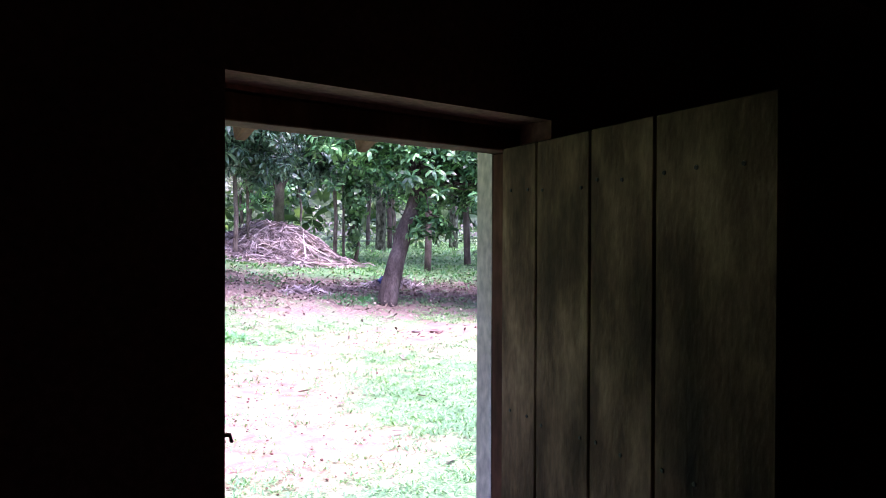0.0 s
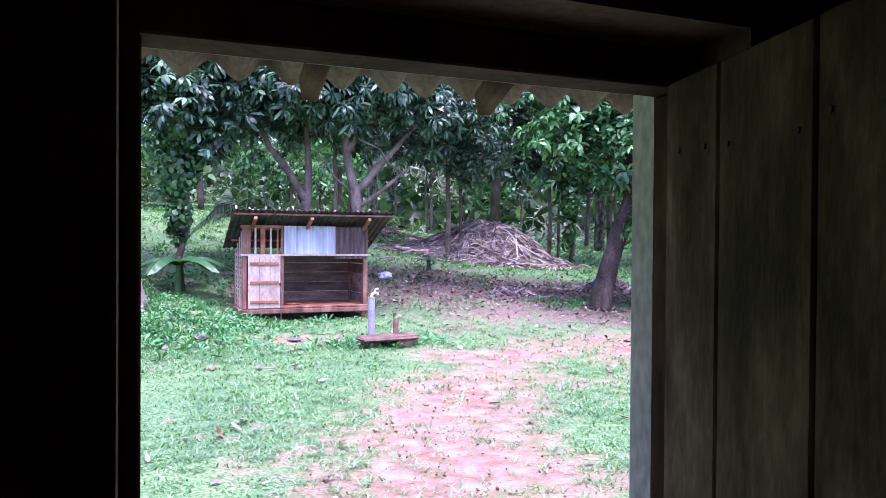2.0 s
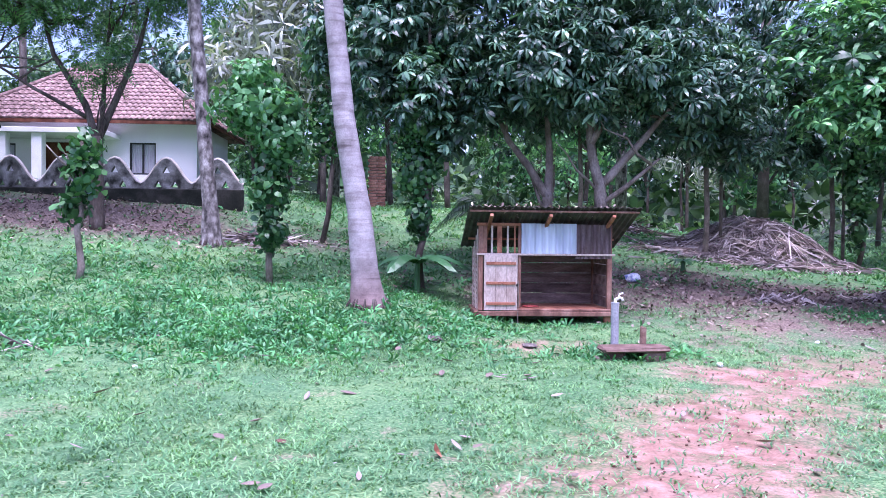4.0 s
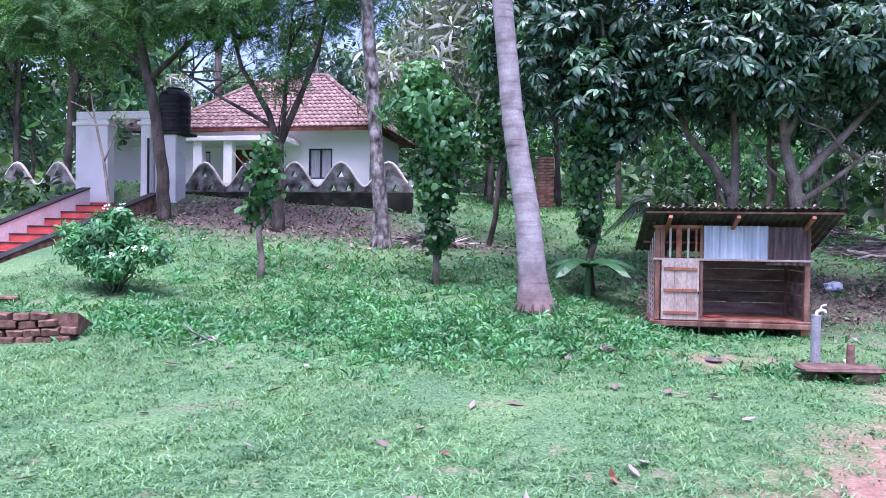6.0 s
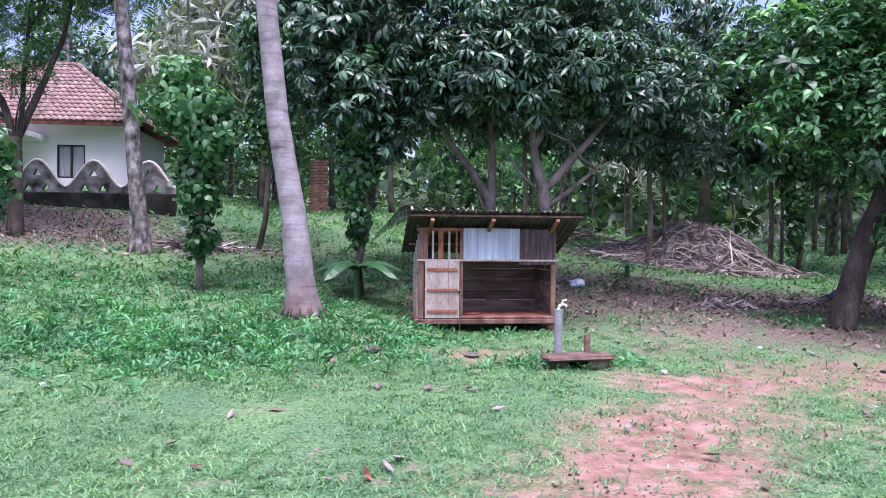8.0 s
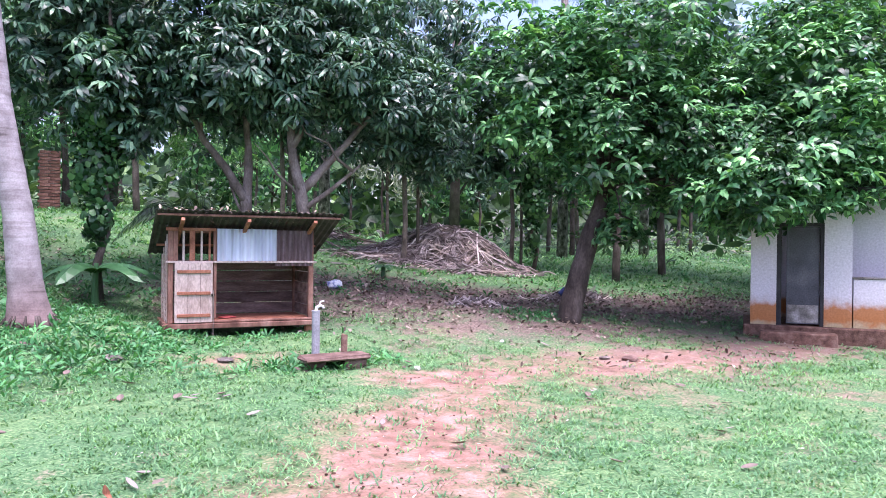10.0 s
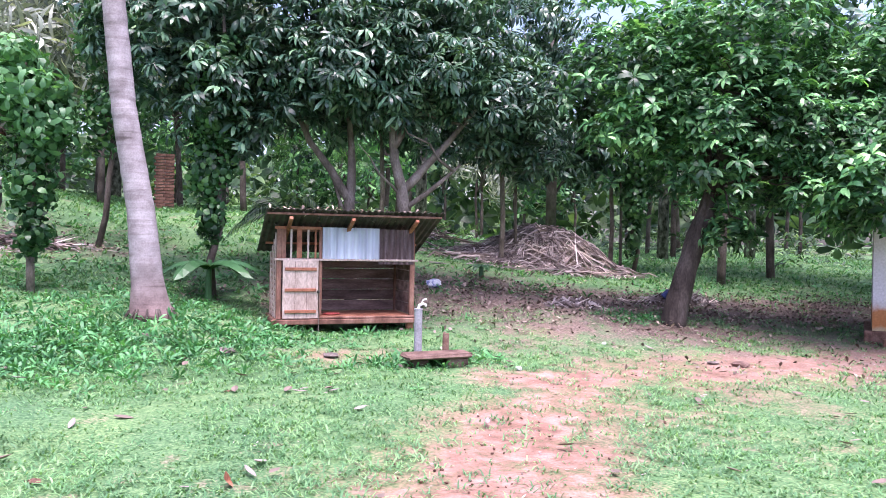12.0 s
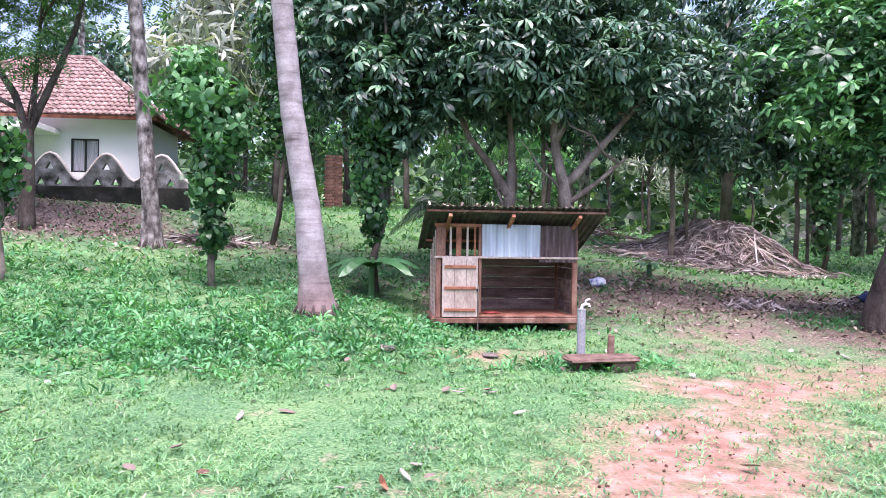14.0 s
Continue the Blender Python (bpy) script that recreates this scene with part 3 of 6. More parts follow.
# ---- animal hut on short feet ----
def make_hut():
    h = thing("wooden_hut", "small raised hut of weathered wood with zinc sheets and lean-to roof", "animal hut", (2.335, 12.7, 0.0))
    W, D = 2.085, 1.05
    zb = 0.33
    for x, y in ((0.06, 0.05), (W - 0.06, 0.05), (0.06, D - 0.05), (W - 0.06, D - 0.05)):
        part("foot", box(x - 0.05, x + 0.05, y - 0.05, y + 0.05, 0.02, zb, 0.01), M_HUTORANGE, h)
    part("beam", box(-0.07, W + 0.05, -0.07, 0.0, zb, zb + 0.075, 0.01), M_HUTW, h)
    part("beam", box(0.35, W + 0.02, -0.045, 0.03, zb + 0.079, zb + 0.11, 0.008), M_HUTW, h)
    part("beam", box(-0.05, W + 0.05, D - 0.07, D, zb, zb + 0.08, 0.01), M_HUTW, h)
    for x in (-0.05, W - 0.03):
        part("beam", box(x, x + 0.07, 0.003, D - 0.073, zb, zb + 0.08, 0.01), M_HUTW, h)
    n = 7
    for i in range(n):
        part("floor_board", box(0.03, W - 0.03, 0.035 + i * (D - 0.1) / n, 0.03 + (i + 1) * (D - 0.1) / n, zb + 0.085, zb + 0.11, 0.003), M_HUTORANGE, h)
    top = lambda y: 1.77 - 0.4 * y
    for x, y, wd in ((0.0, 0.0, 0.07), (W - 0.075, 0.0, 0.075), (0.0, D - 0.07, 0.07), (W - 0.07, D - 0.07, 0.07)):
        part("post", box(x, x + wd, y, y + 0.065, zb + 0.08, top(y) - 0.01, 0.006), M_HUTW, h)
    part("door_post", box(0.615, 0.66, 0.0, 0.05, zb + 0.14, 1.76, 0.005), M_HUTW, h)
    part("rail", box(-0.03, W + 0.04, -0.03, 0.0, 1.265, 1.295, 0.004), M_HUTDOOR, h)
    part("rail", box(-0.03, 0.64, -0.02, 0.02, 1.72, 1.765, 0.005), M_HUTORANGE, h)
    part("rail", box(0.02, W - 0.02, 0.055, 0.1, 1.69, 1.74, 0.005), M_HUTW, h)
    for x, w, m in ((0.07, 0.06, M_HUTW), (0.19, 0.03, M_HUTDOOR), (0.285, 0.075, M_HUTORANGE), (0.435, 0.03, M_HUTDOOR), (0.545, 0.028, M_HUTORANGE)):
        part("slat", box(x, x + w, -0.008, 0.012, 1.297, 1.722, 0.003), m, h)
    d = part("door", box(0.085, 0.6, -0.048, -0.026, 0.42, 1.27, 0.004), M_HUTDOOR, h, "pale boarded door standing shut")
    for x in (0.26, 0.43):
        part("board_joint", box(x, x + 0.006, -0.0495, -0.047, 0.44, 1.25, 0.0), M_HUTIN, d)
    for z in (0.5, 0.815, 1.12):
        part("batten", box(0.115, 0.57, -0.068, -0.049, z, z + 0.045, 0.004), M_HUTORANGE, d, "orange-brown batten")
    part("latch", box(0.58, 0.625, -0.075, -0.05, 0.79, 0.83, 0.004), M_IRON, d)
    mm = Matrix.Translation((0.66, -0.022, 1.29)) @ Matrix.Rotation(-0.02, 4, "X")
    part("zinc_sheet", Build().corrugated(0.86, 0.47, 0.107, 0.017, mm), M_ZINC, h, "pale bluish corrugated zinc sheet")
    mm = Matrix.Translation((1.5, -0.012, 1.22)) @ Matrix.Rotation(0.0, 4, "X")
    part("zinc_sheet", Build().corrugated(0.56, 0.53, 0.095, 0.015, mm), M_ZINCD, h, "rust-brown corrugated zinc sheet")
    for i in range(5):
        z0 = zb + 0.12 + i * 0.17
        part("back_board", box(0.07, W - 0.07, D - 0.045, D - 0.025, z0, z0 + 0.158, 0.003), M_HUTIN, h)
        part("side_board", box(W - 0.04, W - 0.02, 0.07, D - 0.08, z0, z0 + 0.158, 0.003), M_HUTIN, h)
    for i in range(11):
        z0 = zb + 0.1 + i * 0.082
        part("side_slat", box(0.005, 0.02, 0.07, D - 0.075, z0, z0 + 0.035, 0.002), M_HUTDOOR, h)
    for i in range(4):
        y0 = 0.1 + i * 0.24
        part("side_slat", box(-0.012, 0.003, y0, y0 + 0.03, zb + 0.085, top(y0) - 0.06, 0.002), M_HUTDOOR, h)
    # roof, high in front, low behind
    ang = math.atan2(0.6, 1.5)
    base = Matrix.Translation((-0.19, -0.4, 2.005)) @ Matrix.Rotation(-math.pi / 2 - ang, 4, "X")
    rf = None
    for i in range(3):
        sheet = Build().corrugated(0.92, 1.66, 0.09, 0.011, base @ Matrix.Translation((i * 0.85, 0.004 * (i % 2), 0)), 0.004, 6)
        rf = part("roof_sheet", sheet, M_ROOFSH, h, "dark mossy corrugated roof sheet")
    part("roof_batten", box(-0.17, 2.4, -0.345, -0.3, 1.92, 1.95, 0.004), M_HUTW, rf)
    part("roof_batten", box(-0.1, 2.3, 0.66, 0.7, 1.50, 1.535, 0.004), M_HUTORANGE, rf)
    for x in (0.13, 1.02, 1.98):
        m2 = Matrix.Translation((x, -0.37, 1.925)) @ Matrix.Rotation(-ang, 4, "X")
        part("roof_rafter", Build().box(0, 0.05, 0, 1.55, -0.075, -0.03, m2, 0.004), M_HUTORANGE, rf)
    return h


make_hut()


def make_hut_contents():
    rag = part("red_rag", lumpy(0.15, 0.09, 0.018, 6.0), M_RED, None, smooth=True)
    rag.matrix_basis = pose(2.335 + 0.86, 12.7 + 0.3, 0.455, 0, 0, 12)
    tagged(rag, "faded red rag lying on the hut floor", "rag")
    cord = part("cord", Build().tube([(0, 0, 0.88), (0.004, -0.01, 0.6), (-0.003, -0.012, 0.35), (0.002, -0.006, 0.1)], [0.006, 0.006, 0.006, 0.005], 5), M_BARKP, None)
    cord.matrix_basis = pose(2.335 + 0.605, 12.7 - 0.085, 0.0)
    tagged(cord, "thin pale cord hanging from the hut door latch", "cord")


def make_roof_debris():
    rng = np.random.default_rng(9)
    n = 500
    p = np.stack([2.2 + 2.45 * rng.random(n), 12.35 + 1.3 * rng.random(n) ** 1.5, np.zeros(n)], axis=1)
    p[:, 2] = 2.03 - 0.4 * (p[:, 1] - 12.3)
    v, f = rosette(2, 0.09, 0.03, 0.5, 0.2, random.Random(2))
    ob = new("fallen_leaves", strew(v, f, frames_from(rng, p, np.tile([0, 0, 1.0], (n, 1)) + rng.normal(size=(n, 3)) * 0.3, rng.uniform(0.6, 1.3, n)), "fallen_leaves", M_LITTER))
    tagged(ob, "dry leaves lying on the hut roof", "leaves", kind="stuff")


make_roof_debris()


def make_tap():
    z = land(3.97, 11.0)
    t = thing("standpipe", "grey plastic standpipe with a small white tap", "tap", (3.965, 10.95, z - 0.05))
    part("pipe", Build().tube([(0, 0, 0), (0, 0, 0.72)], [0.052, 0.052], 16), M_PVC, t, smooth=False)
    part("collar", Build().tube([(0, 0, 0.72), (0, 0, 0.735)], [0.056, 0.056], 16), M_PVC, t)
    tap = part("tap", Build().tube([(0.0, 0, 0.735), (0.01, 0, 0.775), (0.05, -0.02, 0.80), (0.085, -0.03, 0.79), (0.09, -0.03, 0.765)], [0.02, 0.02, 0.018, 0.016, 0.015], 10), M_WHITE, t, "white plastic tap")
    part("handle", Build().tube([(0.04, -0.02, 0.81), (0.05, -0.02, 0.845), (0.1, -0.025, 0.86)], [0.01, 0.01, 0.012], 8), M_WHITE, tap)


make_tap()


def make_slab():
    z = land(4.15, 10.75)
    s = thing("washing_slab", "worn red stone slab raised on bricks", "slab", (4.14, 10.72, z))
    rnd = random.Random(8)
    b = Build().box(-0.42, 0.43, -0.17, 0.2, 0.105, 0.165, None, 0.02)
    for v in b.v:
        v.x += rnd.uniform(-0.015, 0.015)
        v.y += rnd.uniform(-0.015, 0.015)
        v.z += rnd.uniform(-0.006, 0.006) + 0.02 * v.x
    part("slab_top", b, M_SLAB, s)
    part("block", box(0.12, 0.4, -0.12, 0.15, -0.06, 0.11, 0.02), M_SLAB, s)
    part("block", box(-0.36, -0.12, -0.08, 0.15, -0.06, 0.1, 0.02), M_SLAB, s)
    p = thing("short_pipe", "short rusty upright pipe stump behind the slab", "pipe", (4.36, 11.0, land(4.36, 11.0) - 0.03))
    part("pipe", Build().tube([(0, 0, 0), (0.005, 0, 0.38), (0.008, 0, 0.385)], [0.045, 0.043, 0.035], 12, 0.06), M_RUST, p)


make_slab()


# ---- neighbour's house on the terrace ----
def pane_window(name, x0, x1, z0, z1, y, parent):
    w = part(name, Build().box(x0, x1, y - 0.03, y + 0.02, z0, z0 + 0.05).box(x0, x1, y - 0.03, y + 0.02, z1 - 0.05, z1).box(x0, x0 + 0.05, y - 0.03, y + 0.02, z0 + 0.05, z1 - 0.05).box(x1 - 0.05, x1, y - 0.03, y + 0.02, z0 + 0.05, z1 - 0.05).box((x0 + x1) / 2 - 0.025, (x0 + x1) / 2 + 0.025, y - 0.03, y + 0.02, z0 + 0.05, z1 - 0.05), M_BLACK, parent, "black framed window with drawn curtains")
    half = (x1 - x0) / 2
    for k in range(2):
        xa = x0 + 0.05 + k * (half - 0.025)
        part("curtain", Build().corrugated(half - 0.075, z1 - z0 - 0.1, 0.07, 0.012, Matrix.Translation((xa, y + 0.03, z0 + 0.05))), M_CURT, w)
    return w


def make_house():
    h = thing("house", "white-lilac bungalow with red clay tile roof on a terrace", "house")
    x0, x1, y0, y1, zf, ze = -12.4, -5.5, 25.9, 30.2, 2.8, 5.13
    for xa, xb, za, zb in ((x0, -11.75, zf, ze), (-11.2, -7.63, zf, ze), (-6.8, x1, zf, ze), (-11.75, -11.2, zf, 3.75), (-11.75, -11.2, 4.4, ze), (-7.63, -6.8, zf, 3.45), (-7.63, -6.8, 4.48, ze)):
        part("wall", Build().box(xa, xb, y0, y0 + 0.2, za, zb), M_LILAC, h)
    part("wall", Build().box(x1 - 0.2, x1, y0 + 0.203, y1, zf, ze), M_LILAC, h)
    part("wall", Build().box(x0, x0 + 0.2, y0 + 0.203, y1, zf, ze), M_LILAC, h)
    part("wall", Build().box(x0 + 0.203, x1 - 0.203, y1 - 0.2, y1, zf, ze), M_LILAC, h)
    part("room_floor", Build().box(x0 + 0.2, x1 - 0.2, y0 + 0.2, y1 - 0.2, zf, zf + 0.05), M_CONC, h)
    pane_window("window", -7.63, -6.8, 3.45, 4.48, y0 + 0.06, h)
    pane_window("window", -11.75, -11.2, 3.75, 4.4, y0 + 0.06, h)
    # hipped roof shell with rows of tiles
    ex0, ex1, ey0, ey1 = x0 - 0.5, x1 + 0.55, y0 - 0.55, y1 + 0.5
    rz, ry = 7.38, (y0 + y1) / 2
    rx0, rx1 = -9.9, -7.75
    sh = Build()
    for dz in (0.0, -0.06):
        sh.add([(ex0, ey0, ze + dz), (ex1, ey0, ze + dz), (ex1, ey1, ze + dz), (ex0, ey1, ze + dz), (rx0, ry, rz + dz), (rx1, ry, rz + dz)],
               [(0, 1, 5, 4), (1, 2, 5), (2, 3, 4, 5), (3, 0, 4)])
    roof = part("roof", sh, M_TILE, h, "red clay tile hip roof")
    part("eave_board", Build().box(ex0, ex1, ey0 - 0.03, ey0, ze - 0.12, ze - 0.02).box(ex1 - 0.03, ex1, ey0, ey1, ze - 0.12, ze - 0.02), M_FRAMEW, roof)
    # tiles on the front slope and the near hip
    tile = Build()
    tile.add([(0, 0, 0.03), (0.085, 0, 0.065), (0.17, 0, 0.03), (0, 0.3, 0.0), (0.085, 0.3, 0.03), (0.17, 0.3, 0.0), (0, 0, -0.01), (0.085, 0, 0.015), (0.17, 0, -0.01)],
             [(0, 1, 4, 3), (1, 2, 5, 4), (0, 6, 7, 1), (1, 7, 8, 2)])
    rng = random.Random(5)
    L = math.hypot(ry - ey0, rz - ze)
    ang = math.atan2(rz - ze, ry - ey0)
    rows = int(L / 0.24)
    near = Build()
    tmesh = tile.mesh("roof_tile", M_TILE)
    count = 0
    for j in range(rows + 1):
        f = j * 0.24 / L
        xa, xb = ex0 + (rx0 - ex0) * f, ex1 + (rx1 - ex1) * f
        xx = xa + 0.03
        while xx < xb - 0.16:
            m = Matrix.Translation((xx, ey0 + (ry - ey0) * f, ze + (rz - ze) * f + 0.012)) @ Matrix.Rotation(ang, 4, "X") @ Matrix.Rotation(rng.uniform(-0.02, 0.02), 4, "Z")
            if -7.9 < xx < -5 and count < 280:
                o = new("roof_tile", tmesh)
                o.parent = roof
                o.matrix_basis = m
                count += 1
            else:
                near.add([m @ Vector(v) for v in tile.v], tile.f)
            xx += 0.18
    Lh = math.hypot(ex1 - rx1, rz - ze)
    angh = math.atan2(rz - ze, ex1 - rx1)
    for j in range(int(Lh / 0.24)):
        f = j * 0.24 / Lh
        ya, yb = ey0 + (ry - ey0) * f, ey1 + (ry - ey1) * f
        yy = ya + 0.03
        while yy < yb - 0.2:
            m = Matrix.Translation((ex1 + (rx1 - ex1) * f, yy, ze + (rz - ze) * f + 0.012)) @ Matrix.Rotation(math.pi / 2, 4, "Z") @ Matrix.Rotation(angh, 4, "X")
            near.add([m @ Vector(v) for v in tile.v], tile.f)
            yy += 0.18
    tagged(part("roof_tiles", near, M_TILE, roof), kind="stuff")
    rid = Build().tube([(rx0, ry, rz + 0.03), (rx1, ry, rz + 0.03)], [0.1, 0.1], 8)
    rid.tube([(rx1, ry, rz + 0.03), (ex1, ey0, ze + 0.05)], [0.09, 0.09], 8).tube([(rx0, ry, rz + 0.03), (ex0, ey0, ze + 0.05)], [0.09, 0.09], 8)
    part("ridge_tiles", rid, M_TILE, roof)
    # lower wing and porch with flat canopy
    wing = Build()
    for dz in (0.0, -0.06):
        wing.add([(-15.5, ey0 + 0.02, ze - 0.08 + dz), (-10.5, ey0 + 0.02, ze - 0.08 + dz), (-10.5, ey0 + 2.0, ze + 1.0 + dz), (-15.5, ey0 + 2.0, ze + 1.0 + dz)], [(0, 1, 2, 3)])
    part("wing_roof", wing, M_TILE, h)
    part("wing_wall", Build().box(-15.3, x0 - 0.004, y0 + 0.3, y0 + 0.5, zf, ze - 0.1), M_LILAC, h)
    part("canopy", box(-11.4, -7.9, 24.2, 25.88, 4.55, 4.7, 0.01), M_WALLW, h, "white concrete porch canopy")
    for x in (-11.0, -9.95):
        part("porch_pillar", box(x, x + 0.3, 24.3, 24.6, zf, 4.548, 0.01), M_WALLW, h)
    part("porch_door", box(-10.4, -9.5, y0 - 0.02, y0 - 0.003, zf + 0.05, 4.45, 0.01), M_FRAMEW, h)


make_house()


def make_garden_wall(xs, y, zb, label):
    w = tagged(new("garden_wall"), label, "garden wall", kind="structure")
    x0, x1 = xs[0] - 0.62, xs[-1] + 0.62
    part("plinth", box(x0, x1, y - 0.1, y + 0.14, zb - 1.1, zb + 0.28, 0.02), M_CONCD, w, "black mossy plinth")
    for cx in xs:
        prof = []
        for i in range(13):
            u = -0.62 + 1.24 * i / 12
            prof.append((u, 0.12 + 0.62 * math.cos(u / 0.62 * math.pi / 2) ** 1.8))
        bm = bmesh.new()
        vs = [bm.verts.new((cx + u, y - 0.06, zb + 0.28 + z)) for u, z in prof] + [bm.verts.new((cx + 0.62, y - 0.06, zb + 0.281)), bm.verts.new((cx - 0.62, y - 0.06, zb + 0.281))]
        outer = [bm.edges.new((vs[i], vs[(i + 1) % len(vs)])) for i in range(len(vs))]
        holes = []
        for hx, hz, hs in ((0, 0.47, 0.09), (-0.2, 0.12, 0.09), (0.2, 0.12, 0.09)):
            hv = [bm.verts.new((cx + hx + dx * hs, y - 0.06, zb + 0.28 + hz + dz * hs)) for dx, dz in ((-1, -0.9), (1, -0.9), (0, 1))]
            holes += [bm.edges.new((hv[i], hv[(i + 1) % 3])) for i in range(3)]
        bmesh.ops.triangle_fill(bm, edges=outer + holes, use_beauty=True)
        ex = bmesh.ops.extrude_face_region(bm, geom=list(bm.faces))
        bmesh.ops.translate(bm, verts=[g for g in ex["geom"] if isinstance(g, bmesh.types.BMVert)], vec=(0, 0.12, 0))
        bmesh.ops.recalc_face_normals(bm, faces=list(bm.faces))
        me = bpy.data.meshes.new("scallop")
        bm.to_mesh(me)
        bm.free()
        me.materials.append(M_CONC)
        o = new("scallop", me)
        o.parent = w
        cap = Build()
        cap.tube([(cx + u, y, zb + 0.285 + z) for u, z in prof], [0.05] * len(prof), 6)
        part("coping", cap, M_REVEAL, o, "pale rounded coping")
    return w


make_garden_wall([-8.35 + 1.24 * i for i in range(5)], 20.0, 2.37, "scalloped grey concrete garden wall with triangular holes")
make_garden_wall([-16.2 + 1.24 * i for i in range(4)], 19.8, 2.37, "scalloped grey concrete garden wall beside the gate")


def make_gate():
    g = thing("gateway", "white plastered gate pillars joined by a beam", "gateway")
    for x0, x1 in ((-11.3, -10.4), (-9.5, -9.22)):
        p = part("pillar", box(x0, x1, 18.85, 19.15, 1.7, 4.4, 0.02), M_WALLW, g)
        part("pillar_cap", box(x0 - 0.07, x1 + 0.07, 18.8, 19.2, 4.24, 4.33, 0.015), M_WALLW, p)
        part("pillar_foot", box(x0 - 0.02, x1 + 0.02, 18.83, 19.17, 1.7, 2.3, 0.01), M_RED, p, "red painted foot")
    part("beam", box(-11.3, -9.22, 18.87, 19.13, 4.403, 4.6, 0.02), M_WALLW, g)
    t = thing("tank_stand", "stained white concrete stand", "tank stand")
    part("column", box(-9.2, -8.62, 19.0, 19.5, 1.7, 4.03, 0.02), M_WALLW, t)
    part("top_slab", box(-9.22, -8.42, 18.92, 19.7, 4.033, 4.1, 0.01), M_CONCD, t)
    k = thing("water_tank", "black plastic water tank on a concrete stand", "water tank", (-8.84, 19.32, 4.102))
    prof = [(0.37, 0), (0.385, 0.03)]
    for i in range(5):
        z = 0.06 + i * 0.18
        prof += [(0.385, z), (0.395, z + 0.05), (0.395, z + 0.11), (0.385, z + 0.15)]
    prof += [(0.34, 1.02), (0.2, 1.08)]
    b = Build().tube([(0, 0, z) for r, z in prof], [r for r, z in prof], 28)
    part("tank_body", b, M_TANK, k)
    part("lid", Build().tube([(0, 0, 1.078), (0, 0, 1.12), (0, 0, 1.15)], [0.22, 0.22, 0.12], 20), M_TANK, k)
    pole = thing("drain_pipe", "dark pipe beside the tank stand", "pipe", (-9.24, 18.78, 1.7))
    part("pipe", Build().tube([(0, 0, 0), (0, 0, 2.2)], [0.03, 0.03], 8), M_BLACK, pole)


make_gate()


def make_steps():
    s = tagged(new("stairs"), "red oxide steps with parapets climbing to the gate", "stairs", kind="structure")
    n, y0, y1, z0, z1 = 9, 13.6, 18.5, 0.62, 2.2
    rise = (z1 - z0) / (y1 - y0)
    for i in range(n):
        ya, z = y0 + (y1 - y0) * i / n, z0 + (z1 - z0) * (i + 1) / n
        part("step", box(-10.63, -9.02, ya, y1 + 0.3, z - 0.2, z, 0.012), M_RED, s)
        part("step_edge", box(-10.63, -9.02, ya - 0.012, ya, z - 0.03, z + 0.003, 0.003), M_BLACK, s)
    for xa, xb, w, up, m, mc, label in ((-10.86, -10.86, 0.22, 0.42, M_WALLW, M_BLACK, "white parapet"), (-9.5, -8.98, 0.2, 0.3, M_LATER, M_BLACK, "earth-stained parapet")):
        ya, yb = y0 - 0.5, y1
        za, zb = z0 + rise * (ya - y0) + up, z1 + up
        def slab(lo, hi, o):
            return Build().add([(xa - o, ya - o, za + lo), (xa + w + o, ya - o, za + lo), (xb + w + o, yb, zb + lo), (xb - o, yb, zb + lo), (xa - o, ya - o, za + hi), (xa + w + o, ya - o, za + hi), (xb + w + o, yb, zb + hi), (xb - o, yb, zb + hi)],
                               [(0, 3, 2, 1), (0, 1, 5, 4), (1, 2, 6, 5), (2, 3, 7, 6), (3, 0, 4, 7), (4, 5, 6, 7)])
        p = part("parapet", slab(-1.0, 0.0, 0.0), m, s, label)
        part("coping", slab(0.002, 0.035, 0.02), mc, p, "black coping")


make_steps()


